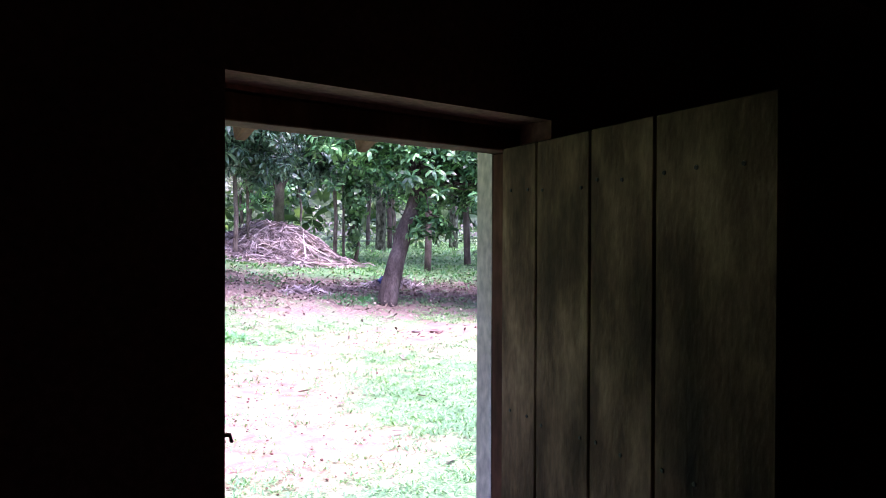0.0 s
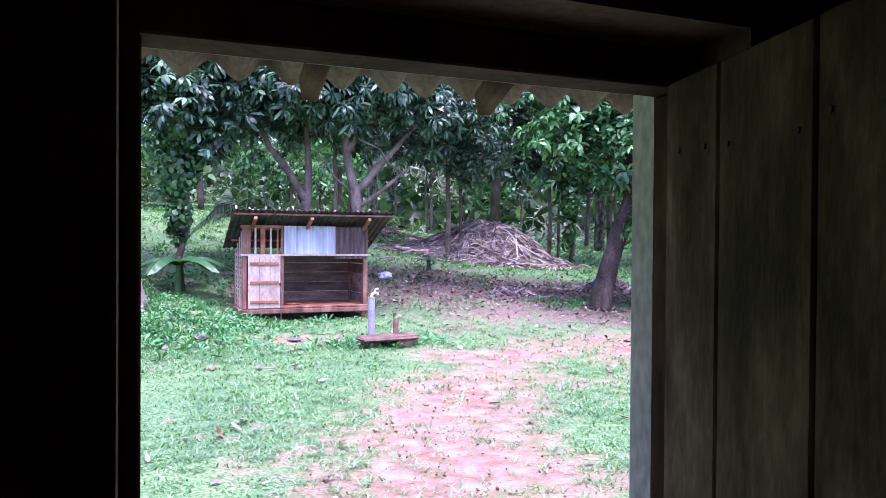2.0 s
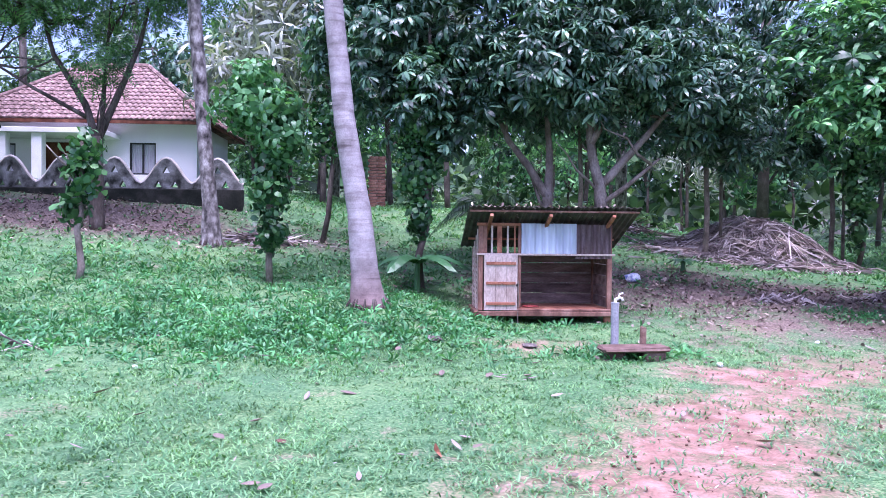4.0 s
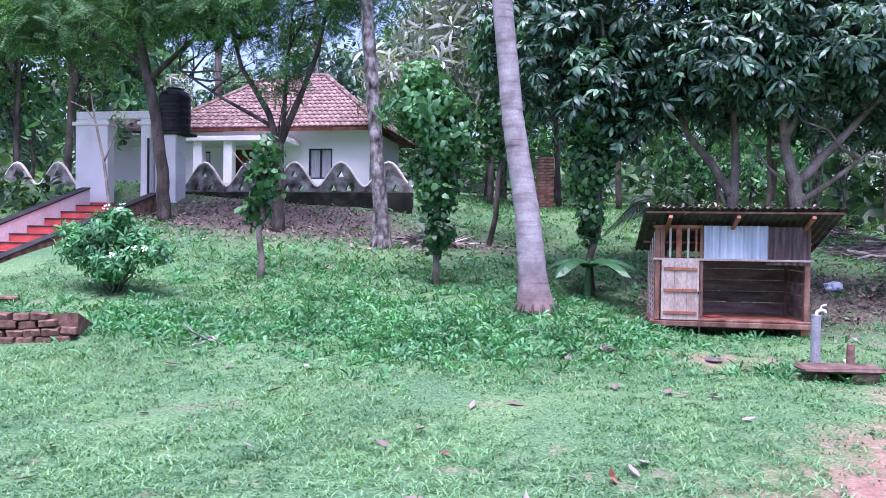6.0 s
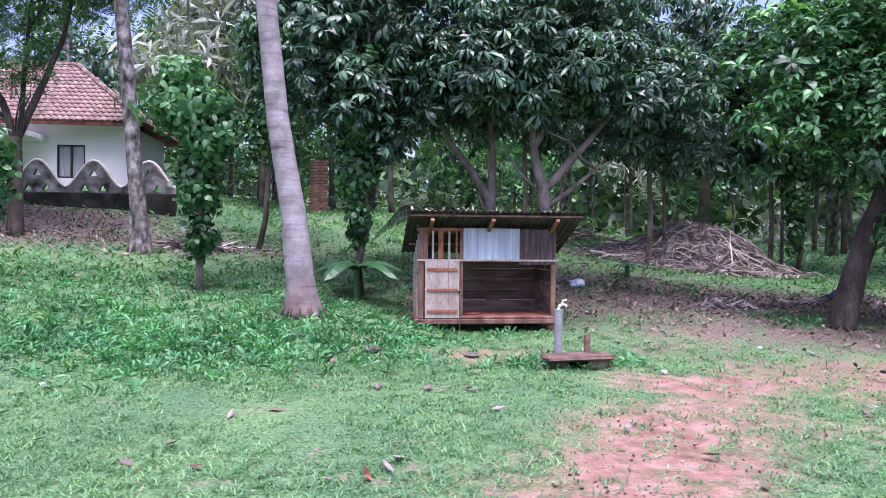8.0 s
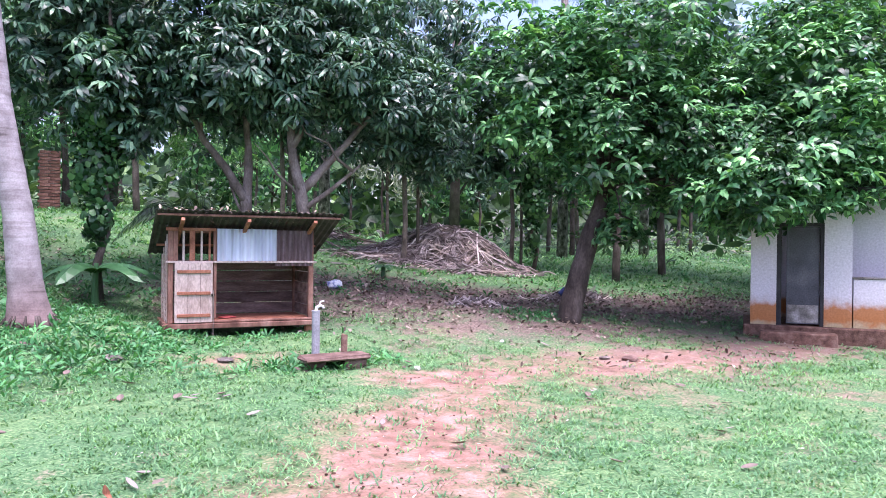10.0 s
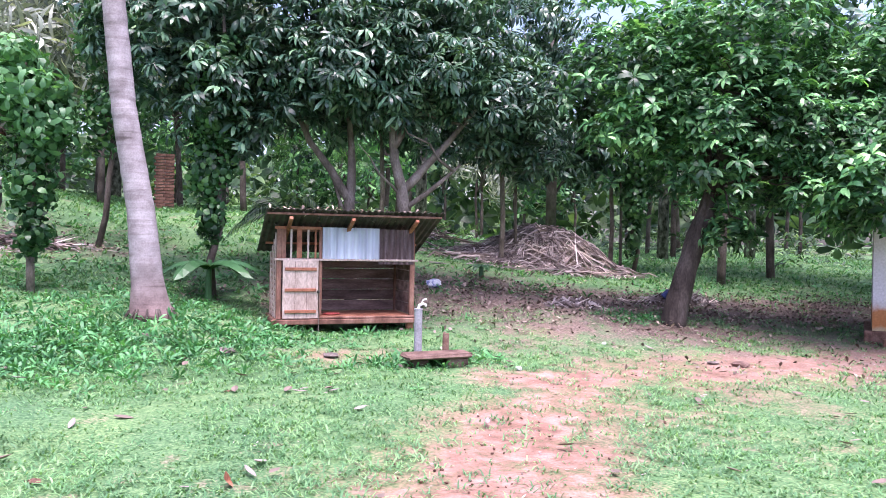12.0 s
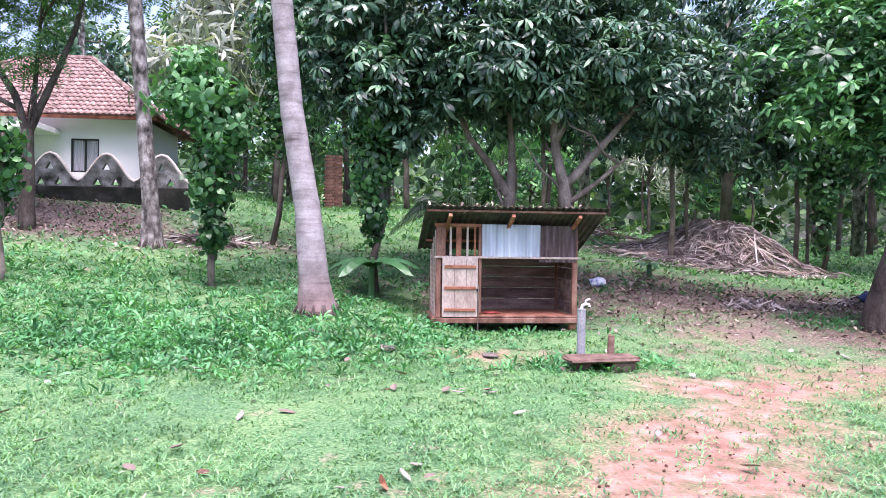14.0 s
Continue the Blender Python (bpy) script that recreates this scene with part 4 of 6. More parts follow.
def make_outhouse():
    o = thing("outhouse", "pale rendered outhouse with a grey door and mud-stained foot", "outhouse", (12.0, 11.25, 0.0), -48)
    zf = 0.22
    # local x along the front, y to the back
    b = Build().box(0, 0.42, 0, 0.15, zf, 2.5).box(1.17, 1.6, 0, 0.15, zf, 2.5).box(0.42, 1.17, 0, 0.15, 2.02, 2.5)
    part("front_wall", b, M_STAIN, o)
    part("side_wall", Build().box(0, 0.15, 0.153, 1.797, zf, 2.5), M_STAIN, o)
    part("back_wall", Build().box(0, 3.6, 1.8, 1.95, zf, 2.5), M_STAIN, o)
    part("wing_wall", Build().box(1.603, 3.6, 0.6, 0.75, zf, 2.5), M_STAIN, o)
    part("plinth", box(-0.12, 3.7, -0.12, 2.0, -0.3, zf - 0.003, 0.02), M_LATER, o)
    part("step", box(0.15, 1.35, -0.5, -0.123, -0.3, zf - 0.08, 0.02), M_LATER, o)
    part("door_frame", Build().box(0.42, 0.5, 0.01, 0.1, zf, 2.02).box(1.11, 1.17, 0.01, 0.1, zf, 2.02).box(0.5, 1.11, 0.01, 0.1, 1.96, 2.02), M_BLACK, o)
    d = part("door", box(0.58, 1.1, 0.05, 0.08, zf + 0.03, 1.95, 0.004), M_GREYDOOR, o, "grey sheet-metal door slightly open")
    part("patch", box(0.59, 1.09, 0.044, 0.049, zf + 0.05, zf + 0.36, 0.0), M_CONC, d)
    part("roof", box(-0.2, 3.8, -0.3, 2.2, 2.503, 2.6, 0.02), M_CONCD, o)
    t = thing("concrete_trough", "stained concrete water trough beside the outhouse", "trough", (12.0, 11.25, 0.0), -48)
    b = Build().box(1.62, 3.4, 0.0, 0.1, zf, 1.05).box(1.62, 1.72, 0.103, 0.59, zf, 1.05).box(3.3, 3.4, 0.103, 0.59, zf, 1.05).box(1.72, 3.3, 0.1, 0.59, zf, 0.5)
    part("basin", b, M_STAIN, t)
    part("rim", box(1.6, 3.42, -0.02, 0.12, 1.052, 1.09, 0.01), M_CONC, t)


make_outhouse()


# ---- trees ----
def make_palm(name, pts, radii, material, rings, label, seed):
    z0 = land(pts[0][0], pts[0][1]) - 0.1
    t = thing(name, label, "palm tree", (pts[0][0], pts[0][1], z0))
    b = Build()
    rng = random.Random(seed)
    P = [Vector(p) - Vector((pts[0][0], pts[0][1], z0)) for p in pts]
    fine, rad = [], []
    for i in range(len(P) - 1):
        steps = max(2, int((P[i + 1] - P[i]).length / 0.07))
        for k in range(steps):
            f = k / steps
            fine.append(P[i].lerp(P[i + 1], f))
            r = radii[i] + (radii[i + 1] - radii[i]) * f
            r *= 1 + 0.16 * math.exp(-max(fine[-1].z - 0.05, 0) / 0.16)
            rad.append(r * (1 + (0.014 if len(fine) % rings == 0 else 0.0) + rng.uniform(-0.012, 0.012)))
    b.tube(fine, rad, 16, 0.03, rnd=rng)
    part("trunk", b, material, t, smooth=True)
    roots = Build()
    for k in range(18):
        w = 2 * math.pi * k / 18 + rng.uniform(-0.15, 0.15)
        r = radii[0] * 1.02
        c, q = math.cos(w), math.sin(w)
        roots.tube([(c * r * 0.9, q * r * 0.9, 0.2), (c * r * 1.1, q * r * 1.1, 0.12), (c * r * 1.3, q * r * 1.3, 0.03)], [0.018, 0.02, 0.012], 5, 0.2, rnd=rng)
    part("roots", roots, M_BARKD, t, "knotted brown surface roots")
    return t


PALM = [(0.66, 12.7, land(0.66, 12.7) - 0.1), (0.60, 12.72, 0.9), (0.5, 12.75, 1.9), (0.26, 12.8, 3.3), (0.06, 12.85, 5.2), (-0.2, 12.9, 9.5)]
make_palm("coconut_palm", PALM, [0.285, 0.215, 0.182, 0.162, 0.148, 0.13], M_PALM, 3, "grey ringed coconut palm trunk leaning over the yard", 1)
make_palm("areca_palm", [(-2.75, 16.9, land(-2.75, 16.9) - 0.1), (-2.8, 16.9, 2.2), (-2.95, 16.9, 4.0), (-3.2, 16.9, 7.0), (-3.35, 16.9, 11.0)], [0.22, 0.155, 0.14, 0.13, 0.12], M_PALMB, 4, "tall grey palm trunk blotched with black", 2)


def make_tree(name, label, base, limbs, blobs, count, leaf, bark, leafmat, seed, up=0.4, inner=0.5, twigs=0, origin=None, category="tree"):
    """limbs: (points, radii) with z above the ground at base; blobs likewise."""
    rng = np.random.default_rng(seed)
    z0 = land(base[0], base[1])
    t = thing(name, label, category, (base[0], base[1], z0 - 0.05))
    b = Build()
    r2 = random.Random(seed)
    for pts, rad in limbs:
        fine, fr = [], []
        for i in range(len(pts) - 1):
            for k in range(4):
                f = k / 4
                p = Vector(pts[i]).lerp(Vector(pts[i + 1]), f)
                fine.append(p + Vector((r2.uniform(-1, 1), r2.uniform(-1, 1), 0)) * 0.1 * rad[i] * (len(fine) > 0))
                fr.append(rad[i] + (rad[i + 1] - rad[i]) * f)
        fine.append(Vector(pts[-1]))
        fr.append(rad[-1])
        b.tube(fine, fr, 9, 0.12, rnd=r2)
    for k in range(twigs):
        c = blobs[r2.randrange(len(blobs))]
        arm = limbs[r2.randrange(len(limbs))][0]
        src = Vector(arm[-2]).lerp(Vector(arm[-1]), r2.uniform(0.1, 1.0))
        e = (c[0] + r2.uniform(-0.8, 0.8) * c[3], c[1] + r2.uniform(-0.8, 0.8) * c[4], c[2] + r2.uniform(-0.6, 0.7) * c[5])
        e = tuple(Vector(src).lerp(Vector(e), min(1.0, 1.3 / (Vector(e) - src).length)))
        b.tube(limb_points(src, e, rng), [0.03, 0.026, 0.02, 0.013, 0.006], 5, 0.1)
    part("trunk", b, bark, t, smooth=True)
    pos, out = crown_places(rng, blobs, count, inner)
    out = out * 0.6 + rng.normal(size=out.shape) * 0.3
    out[:, 2] += up
    kind, args = leaf
    v, f = rosette(*args, random.Random(seed + 1)) if kind == "rosette" else sprig(*args, random.Random(seed + 1))
    me = strew(v, f, frames_from(rng, pos, out, rng.uniform(0.75, 1.25, count)), "crown", leafmat)
    part("crown", me, leafmat, t)
    return t


MANGO = ("rosette", (14, 0.3, 0.055, 1.1, 0.0))
BROAD = ("rosette", (13, 0.25, 0.066, 1.0, 0.4))
# two mango trees behind the hut
make_tree("mango_tree", "mango tree with forked pale trunk and dense dark drooping leaves", (4.62, 14.1),
          [([(0, 0, 0), (0.03, 0, 1.0), (0, 0, 1.75), (-0.05, 0, 2.2)], [0.14, 0.115, 0.11, 0.1]),
           ([(-0.04, 0, 2.1), (-0.18, 0, 2.6), (-0.2, 0.1, 3.1), (-0.42, 0.1, 3.7), (-0.7, 0.2, 5.2)], [0.1, 0.08, 0.07, 0.055, 0.03]),
           ([(0.0, 0, 2.1), (0.4, -0.05, 2.55), (0.75, -0.1, 2.95), (1.4, 0, 3.7)], [0.085, 0.068, 0.055, 0.03]),
           ([(0.05, -0.05, 1.8), (0.45, -0.1, 2.1), (0.95, -0.2, 2.55)], [0.05, 0.042, 0.02]),
           ([(-0.2, 0, 2.8), (0.15, 0.1, 3.4), (0.3, 0.2, 4.6)], [0.06, 0.05, 0.03])],
          [(-0.2, 0.1, 4.6, 1.9, 1.5, 1.5), (1.6, 0.2, 3.9, 1.3, 1.3, 1.1), (-1.2, -0.1, 4.1, 1.1, 1.2, 0.8), (0.5, -0.6, 4.1, 1.0, 0.8, 0.6), (2.4, 0.5, 3.2, 0.8, 1.0, 0.8), (0.4, 0.8, 5.9, 1.9, 1.5, 0.9)],
          1650, MANGO, M_BARKP, M_MANGO, 11, up=1.1, inner=0.55, twigs=7)
make_tree("mango_tree", "mango tree with leaning branch and dark glossy leaves", (3.8, 14.5),
          [([(0, 0, 0), (-0.02, 0, 1.2), (-0.05, 0, 1.9)], [0.12, 0.1, 0.095]),
           ([(-0.05, 0, 1.8), (-0.4, 0, 2.35), (-0.75, 0.05, 2.8), (-1.1, 0.1, 3.6)], [0.085, 0.068, 0.055, 0.03]),
           ([(-0.04, 0, 1.8), (0.0, 0.1, 2.5), (-0.05, 0.2, 3.6)], [0.085, 0.07, 0.035])],
          [(-0.9, 0, 3.95, 1.4, 1.2, 0.8), (-2.1, 0.1, 3.5, 1.1, 1.1, 1.0), (0.0, 0, 4.2, 1.3, 1.2, 1.1), (-1.3, 0.5, 5.3, 2.1, 1.5, 1.3), (-3.2, 0.4, 4.8, 1.3, 1.2, 1.4), (-0.6, -0.5, 3.75, 0.9, 0.6, 0.4), (-2.4, 1.0, 6.2, 1.7, 1.5, 0.8)],
          1600, MANGO, M_BARKP, M_MANGO, 12, up=1.1, inner=0.55, twigs=6)
# leaning tree at the edge of the yard
make_tree("leaning_tree", "leaning dark-trunked tree with whorls of bright broad leaves", (9.2, 12.85),
          [([(0, 0, -0.05), (0.14, 0, 0.6), (0.38, -0.05, 1.4), (0.66, -0.1, 2.2), (0.9, -0.2, 2.9)], [0.235, 0.195, 0.18, 0.16, 0.125]),
           ([(0.85, 0, 2.9), (1.5, -0.2, 3.7), (2.2, -0.4, 4.3)], [0.12, 0.09, 0.04]),
           ([(0.7, 0, 2.7), (0.6, 0.1, 3.9), (0.3, 0.2, 5.4)], [0.11, 0.08, 0.04]),
           ([(0.8, 0, 2.8), (1.9, -0.5, 2.9), (3.2, -1.0, 2.9)], [0.09, 0.06, 0.03])],
          [(0.8, -0.3, 3.6, 1.9, 1.6, 1.5), (2.4, -0.8, 3.5, 1.8, 1.6, 1.4), (-0.6, 0.2, 4.2, 1.5, 1.4, 1.5), (1.3, -0.3, 5.1, 1.9, 1.6, 0.9), (3.6, -1.4, 3.3, 1.6, 1.4, 1.3), (1.75, -1.9, 2.4, 0.8, 0.7, 0.6), (2.6, -2.0, 2.3, 1.2, 0.8, 0.65), (0.7, -0.5, 1.75, 0.45, 0.5, 0.4), (4.4, -1.6, 4.8, 2.0, 1.6, 1.4), (3.9, -2.2, 2.6, 1.1, 0.9, 0.7), (1.75, -2.8, 2.45, 1.0, 0.6, 0.65), (2.9, -3.1, 2.55, 1.1, 0.6, 0.7), (3.6, -3.3, 3.6, 1.2, 0.8, 0.8)],
          3100, BROAD, M_BARKD, M_BROAD, 13, up=1.1, twigs=40)
# darker mangoes over the frond heap
for k, (x, y, s) in enumerate(((8.09, 18.0, 3), (11.9, 19.4, 4), (5.6, 19.8, 5))):
    make_tree("young_mango_tree", "slender young mango tree with dark hanging foliage", (x, y),
              [([(0, 0, 0), (0.05, 0, 1.2), (0, 0.05, 2.6), (0.1, 0, 4.5)], [0.065, 0.06, 0.05, 0.025]), ([(0.5, 0.3, 0), (0.5, 0.3, 1.5), (0.45, 0.25, 3.0)], [0.045, 0.04, 0.03])],
              [(0, 0, 3.6, 1.6, 1.5, 1.2), (0.9, -0.2, 3.0, 0.9, 0.9, 0.9), (-0.9, 0.2, 3.3, 1.1, 1.1, 0.9), (0.2, 0, 5.3, 1.9, 1.7, 1.6)],
              900, MANGO, M_BARKP, M_MANGO, 20 + s, up=0.9, twigs=14)
# feathery trees in front of the terrace
FEATHER = ("sprig", (7, 0.34, 0.11, 0.035))
make_tree("forked_tree", "forked brown tree with light feathery foliage", (-5.35, 17.6),
          [([(0, 0, -0.05), (0.02, 0, 1.0), (0.0, 0, 2.0)], [0.165, 0.13, 0.115]),
           ([(0, 0, 1.9), (0.45, 0, 2.9), (0.9, 0, 4.0), (1.2, 0, 5.4)], [0.085, 0.07, 0.05, 0.025]),
           ([(0, 0, 1.9), (-0.25, 0, 2.7), (-0.9, 0, 3.7), (-1.3, 0, 5.2)], [0.085, 0.07, 0.05, 0.025]),
           ([(-0.2, 0, 2.4), (-1.3, -0.1, 3.0), (-2.4, -0.2, 3.7)], [0.05, 0.035, 0.02]), ([(0.1, 0, 2.2), (0.15, 0.1, 3.6), (0.3, 0.1, 5.4)], [0.055, 0.04, 0.02])],
          [(0.3, 0, 5.2, 1.9, 1.6, 1.0), (-1.6, 0, 5.0, 1.8, 1.5, 1.0), (1.9, 0, 5.6, 1.4, 1.4, 0.9), (0.1, -0.2, 3.6, 0.7, 0.5, 0.7), (0, 0, 6.6, 3.0, 2.0, 1.0)],
          3600, FEATHER, M_BARKD, M_FEATHER, 31, up=0.6, twigs=26)
make_tree("slanting_tree", "slanting dark tree with feathery canopy by the gate", (-8.1, 17.6),
          [([(0, 0, -0.05), (-0.05, 0, 0.9), (-0.2, 0, 2.2), (-0.55, 0, 3.8), (-0.8, 0, 5.2)], [0.17, 0.14, 0.13, 0.1, 0.05]),
           ([(-0.5, 0, 3.6), (-1.6, 0, 4.3), (-2.8, 0, 4.6)], [0.07, 0.05, 0.025]), ([(-0.4, 0, 3.3), (0.7, 0, 4.2), (1.8, 0, 4.5)], [0.07, 0.05, 0.025])],
          [(-1.9, 0, 4.7, 2.1, 1.6, 0.9), (0.4, 0, 5.2, 1.9, 1.6, 0.8), (-3.6, 0.2, 4.9, 1.8, 1.5, 1.0), (-1, 0, 6.2, 3.2, 2.0, 1.0)],
          3400, FEATHER, M_BARKD, M_FEATHER, 32, up=0.6, twigs=26)


make_tree("sapling", "thin pale leaning sapling with few leaves before the gate", (-8.1, 15.6),
          [([(0, 0, -0.05), (-0.1, 0, 0.9), (-0.22, 0, 1.7), (-0.42, 0, 2.5), (-0.5, 0, 3.0)], [0.035, 0.032, 0.027, 0.02, 0.01]),
           ([(-0.2, 0, 1.6), (0.02, 0, 2.1), (0.16, 0.05, 2.6)], [0.018, 0.014, 0.007]), ([(-0.4, 0, 2.45), (-0.62, 0, 2.7), (-0.95, 0, 2.85)], [0.014, 0.011, 0.006])],
          [(0.16, 0, 2.55, 0.14, 0.12, 0.22), (-0.5, 0, 3.05, 0.22, 0.2, 0.16)], 14, ("rosette", (5, 0.16, 0.05, 0.8, 0.2)), M_BARKP, M_DARKLEAF, 34, up=0.3)


# ---- background woods ----
def far_tree(seed, leaf, leafmat, bark, height, spread, count):
    rng = random.Random(seed)
    limbs = [([(0, 0, -0.2), (rng.uniform(-0.2, 0.2), 0, height * 0.3), (rng.uniform(-0.4, 0.4), 0.1, height * 0.62), (rng.uniform(-0.7, 0.7), 0, height * 0.9)], [0.1, 0.085, 0.065, 0.03])]
    for k in range(3):
        limbs.append(([(0, 0, height * 0.35), (rng.uniform(-1, 1) * spread * 0.4, rng.uniform(-0.5, 0.5), height * 0.55), (rng.uniform(-1, 1) * spread * 0.8, rng.uniform(-1, 1), height * 0.8)], [0.06, 0.05, 0.02]))
    blobs = [(rng.uniform(-0.7, 0.7) * spread, rng.uniform(-0.6, 0.6) * spread, height * rng.uniform(0.38, 0.95), spread * rng.uniform(0.45, 0.8), spread * rng.uniform(0.45, 0.8), height * rng.uniform(0.12, 0.22)) for _ in range(7)]
    return make_tree("woodland_tree", "tall woodland tree with mixed green foliage", (0, 60 + seed), limbs, blobs, count, leaf, bark, leafmat, seed, up=0.0, inner=0.2, twigs=8)


def make_woods():
    kinds = [far_tree(101, ("rosette", (5, 0.5, 0.15, 0.7, 0.2)), M_DARKLEAF, M_BARKD, 8.5, 2.6, 400),
             far_tree(102, ("rosette", (6, 0.45, 0.11, 0.9, 0.1)), M_MANGO, M_BARK, 7.5, 2.4, 380),
             far_tree(103, ("sprig", (6, 0.6, 0.2, 0.07)), M_FEATHER, M_BARK, 9.5, 2.8, 520),
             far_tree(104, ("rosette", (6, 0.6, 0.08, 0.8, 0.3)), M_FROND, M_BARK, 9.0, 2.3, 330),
             far_tree(105, ("rosette", (5, 0.5, 0.16, 0.6, 0.3)), M_BROAD, M_BARKD, 7.0, 2.5, 380)]
    rng = random.Random(44)
    spots = []
    tries = 0
    while len(spots) < 46 and tries < 6000:
        tries += 1
        x, y = rng.uniform(-26, 44), rng.uniform(20.5, 52)
        if -17 < x < -3.8 and y < 32 or x > 0.8 * y + 9 or (y < 28 and 2 < x < 15):
            continue
        if any((x - a) ** 2 + (y - c) ** 2 < 5.5 for a, c in spots):
            continue
        spots.append((x, y))
    extra = [(-13.5, 21.5), (-16, 22.5), (-19, 20), (-22, 18), (-14.5, 24), (-20, 24), (17.5, 15.5), (20, 13), (22, 16), (16.5, 18.5), (19, 9), (23, 10), (14, 17.5), (15.5, 13.6), (-18, 16), (-17, 27)]
    for k, (x, y) in enumerate(spots + extra):
        m = Matrix.Translation((x, y, land(x, y) - 0.05)) @ Matrix.Rotation(rng.uniform(0, 6.28), 4, "Z")
        pick = kinds[rng.choice((0, 0, 1, 1, 2, 3, 4))]
        o = copy_thing(pick, m)
        s = rng.uniform(0.75, 1.2)
        o.scale = (s, s, s * rng.uniform(0.9, 1.1))
        tagged(o, group="woodland trees")
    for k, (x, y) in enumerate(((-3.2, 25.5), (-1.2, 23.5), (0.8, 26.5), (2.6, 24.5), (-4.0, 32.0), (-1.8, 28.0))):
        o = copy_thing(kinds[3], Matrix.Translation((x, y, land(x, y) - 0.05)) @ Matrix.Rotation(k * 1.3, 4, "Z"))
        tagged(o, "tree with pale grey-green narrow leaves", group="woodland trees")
    for k, o in enumerate(kinds):
        xx, yy = -6 + 9 * k, 40 + (k % 2) * 5
        o.matrix_basis = Matrix.Translation((xx, yy, land(xx, yy) - 0.05))
        tagged(o, group="woodland trees")
    # far green hillside of foliage
    rn = np.random.default_rng(7)
    n = 4200
    a = rn.uniform(-1.15, 1.15, n)
    d = rn.uniform(52, 75, n)
    p = np.stack([d * np.sin(a) + 2, d * np.cos(a), rn.uniform(0, 1, n) ** 1.2 * 6.5 + 3], axis=1)
    v, f = rosette(5, 1.1, 0.4, 0.7, 0.2, random.Random(5))
    ob = new("far_woods", strew(v, f, frames_from(rn, p, rn.normal(size=(n, 3)) + [0, -0.5, 0.5], rn.uniform(0.8, 1.6, n)), "far_woods", M_DARKLEAF))
    tagged(ob, "distant dense green woods", "woods", kind="stuff")


make_woods()


# ---- climbing vines on live poles ----
def make_vine_pole(x, y, height, lean, blobs, count, crown, label, seed, bark=M_BARK):
    rng = np.random.default_rng(seed)
    z0 = land(x, y)
    t = thing("vine_pole", label, "tree", (x, y, z0 - 0.05))
    b = Build().tube(limb_points((0, 0, 0), (lean, 0, height), rng, 9, 0.03), [0.065, 0.06, 0.056, 0.052, 0.048, 0.045, 0.04, 0.035, 0.025], 8, 0.15)
    for k in range(3):
        b.tube(limb_points((lean * 0.7, 0, height * 0.7), (lean + rng.uniform(-0.5, 0.5), rng.uniform(-0.4, 0.4), height * rng.uniform(0.85, 1.1)), rng, 5), [0.03, 0.026, 0.02, 0.015, 0.008], 5, 0.1)
    part("stem", b, bark, t, smooth=True)
    pos, out = crown_places(rng, blobs, count, 0.3)
    v, f = rosette(3, 0.15, 0.1, 0.7, 0.1, random.Random(seed))
    out = out + rng.normal(size=out.shape) * 0.5
    part("vine", strew(v, f, frames_from(rng, pos, out, rng.uniform(0.7, 1.3, count)), "vine", M_VINE), M_VINE, t, "glossy climbing vine leaves")
    if crown:
        cb, cn = crown
        pos, out = crown_places(rng, cb, cn, 0.3)
        v, f = rosette(6, 0.2, 0.075, 0.8, 0.2, random.Random(seed))
        out = out + rng.normal(size=out.shape) * 0.4
        part("crown", strew(v, f, frames_from(rng, pos, out, rng.uniform(0.7, 1.2, cn)), "crown", M_YOUNG), M_YOUNG, t, "light green leafy crown")


make_vine_pole(-4.15, 13.85, 2.3, 0.05, [(0.05, 0, 1.75, 0.32, 0.3, 0.45), (-0.1, 0, 1.2, 0.25, 0.2, 0.25), (0.1, 0, 2.2, 0.35, 0.3, 0.3)], 150, None, "thin pole hung with a sparse climbing vine", 51, M_BARKP)
make_vine_pole(-1.12, 14.3, 3.6, -0.1, [(0, 0, 1.0, 0.28, 0.28, 0.45), (0, 0, 1.7, 0.38, 0.35, 0.5), (0.05, 0, 2.3, 0.4, 0.35, 0.4)], 420, ([(-0.2, 0, 3.1, 0.75, 0.6, 0.5), (0.2, 0, 2.6, 0.5, 0.5, 0.5), (-0.3, 0, 3.6, 0.5, 0.5, 0.3)], 420), "slender tree wrapped in vine with a light green crown", 52, M_BARKP)
make_vine_pole(1.5, 14.4, 4.6, 0.1, [(-0.05, 0, 1.3, 0.22, 0.22, 0.5), (-0.05, 0, 2.1, 0.42, 0.4, 0.6), (0.0, 0, 2.9, 0.5, 0.45, 0.6), (0.1, 0, 3.7, 0.6, 0.5, 0.6)], 900, None, "pole thickly covered in dark climbing vine", 53)
make_vine_pole(12.1, 18.6, 4.5, 0.0, [(0, 0, 1.0, 0.22, 0.22, 0.6), (0, 0, 2.0, 0.4, 0.4, 0.7), (0, 0, 3.1, 0.7, 0.6, 0.8)], 600, None, "pole thickly covered in dark climbing vine", 54)
make_vine_pole(-0.6, 17.8, 5.2, 0.3, [(0, 0, 2.6, 0.5, 0.4, 0.9), (0.2, 0, 4.0, 0.8, 0.6, 0.8)], 420, None, "slim leafy sapling on the slope", 55)
make_vine_pole(0.1, 18.4, 5.4, -0.5, [(-0.2, 0, 3.0, 0.5, 0.4, 0.9), (-0.4, 0, 4.4, 0.8, 0.6, 0.8)], 380, None, "slim leafy sapling on the slope", 56)


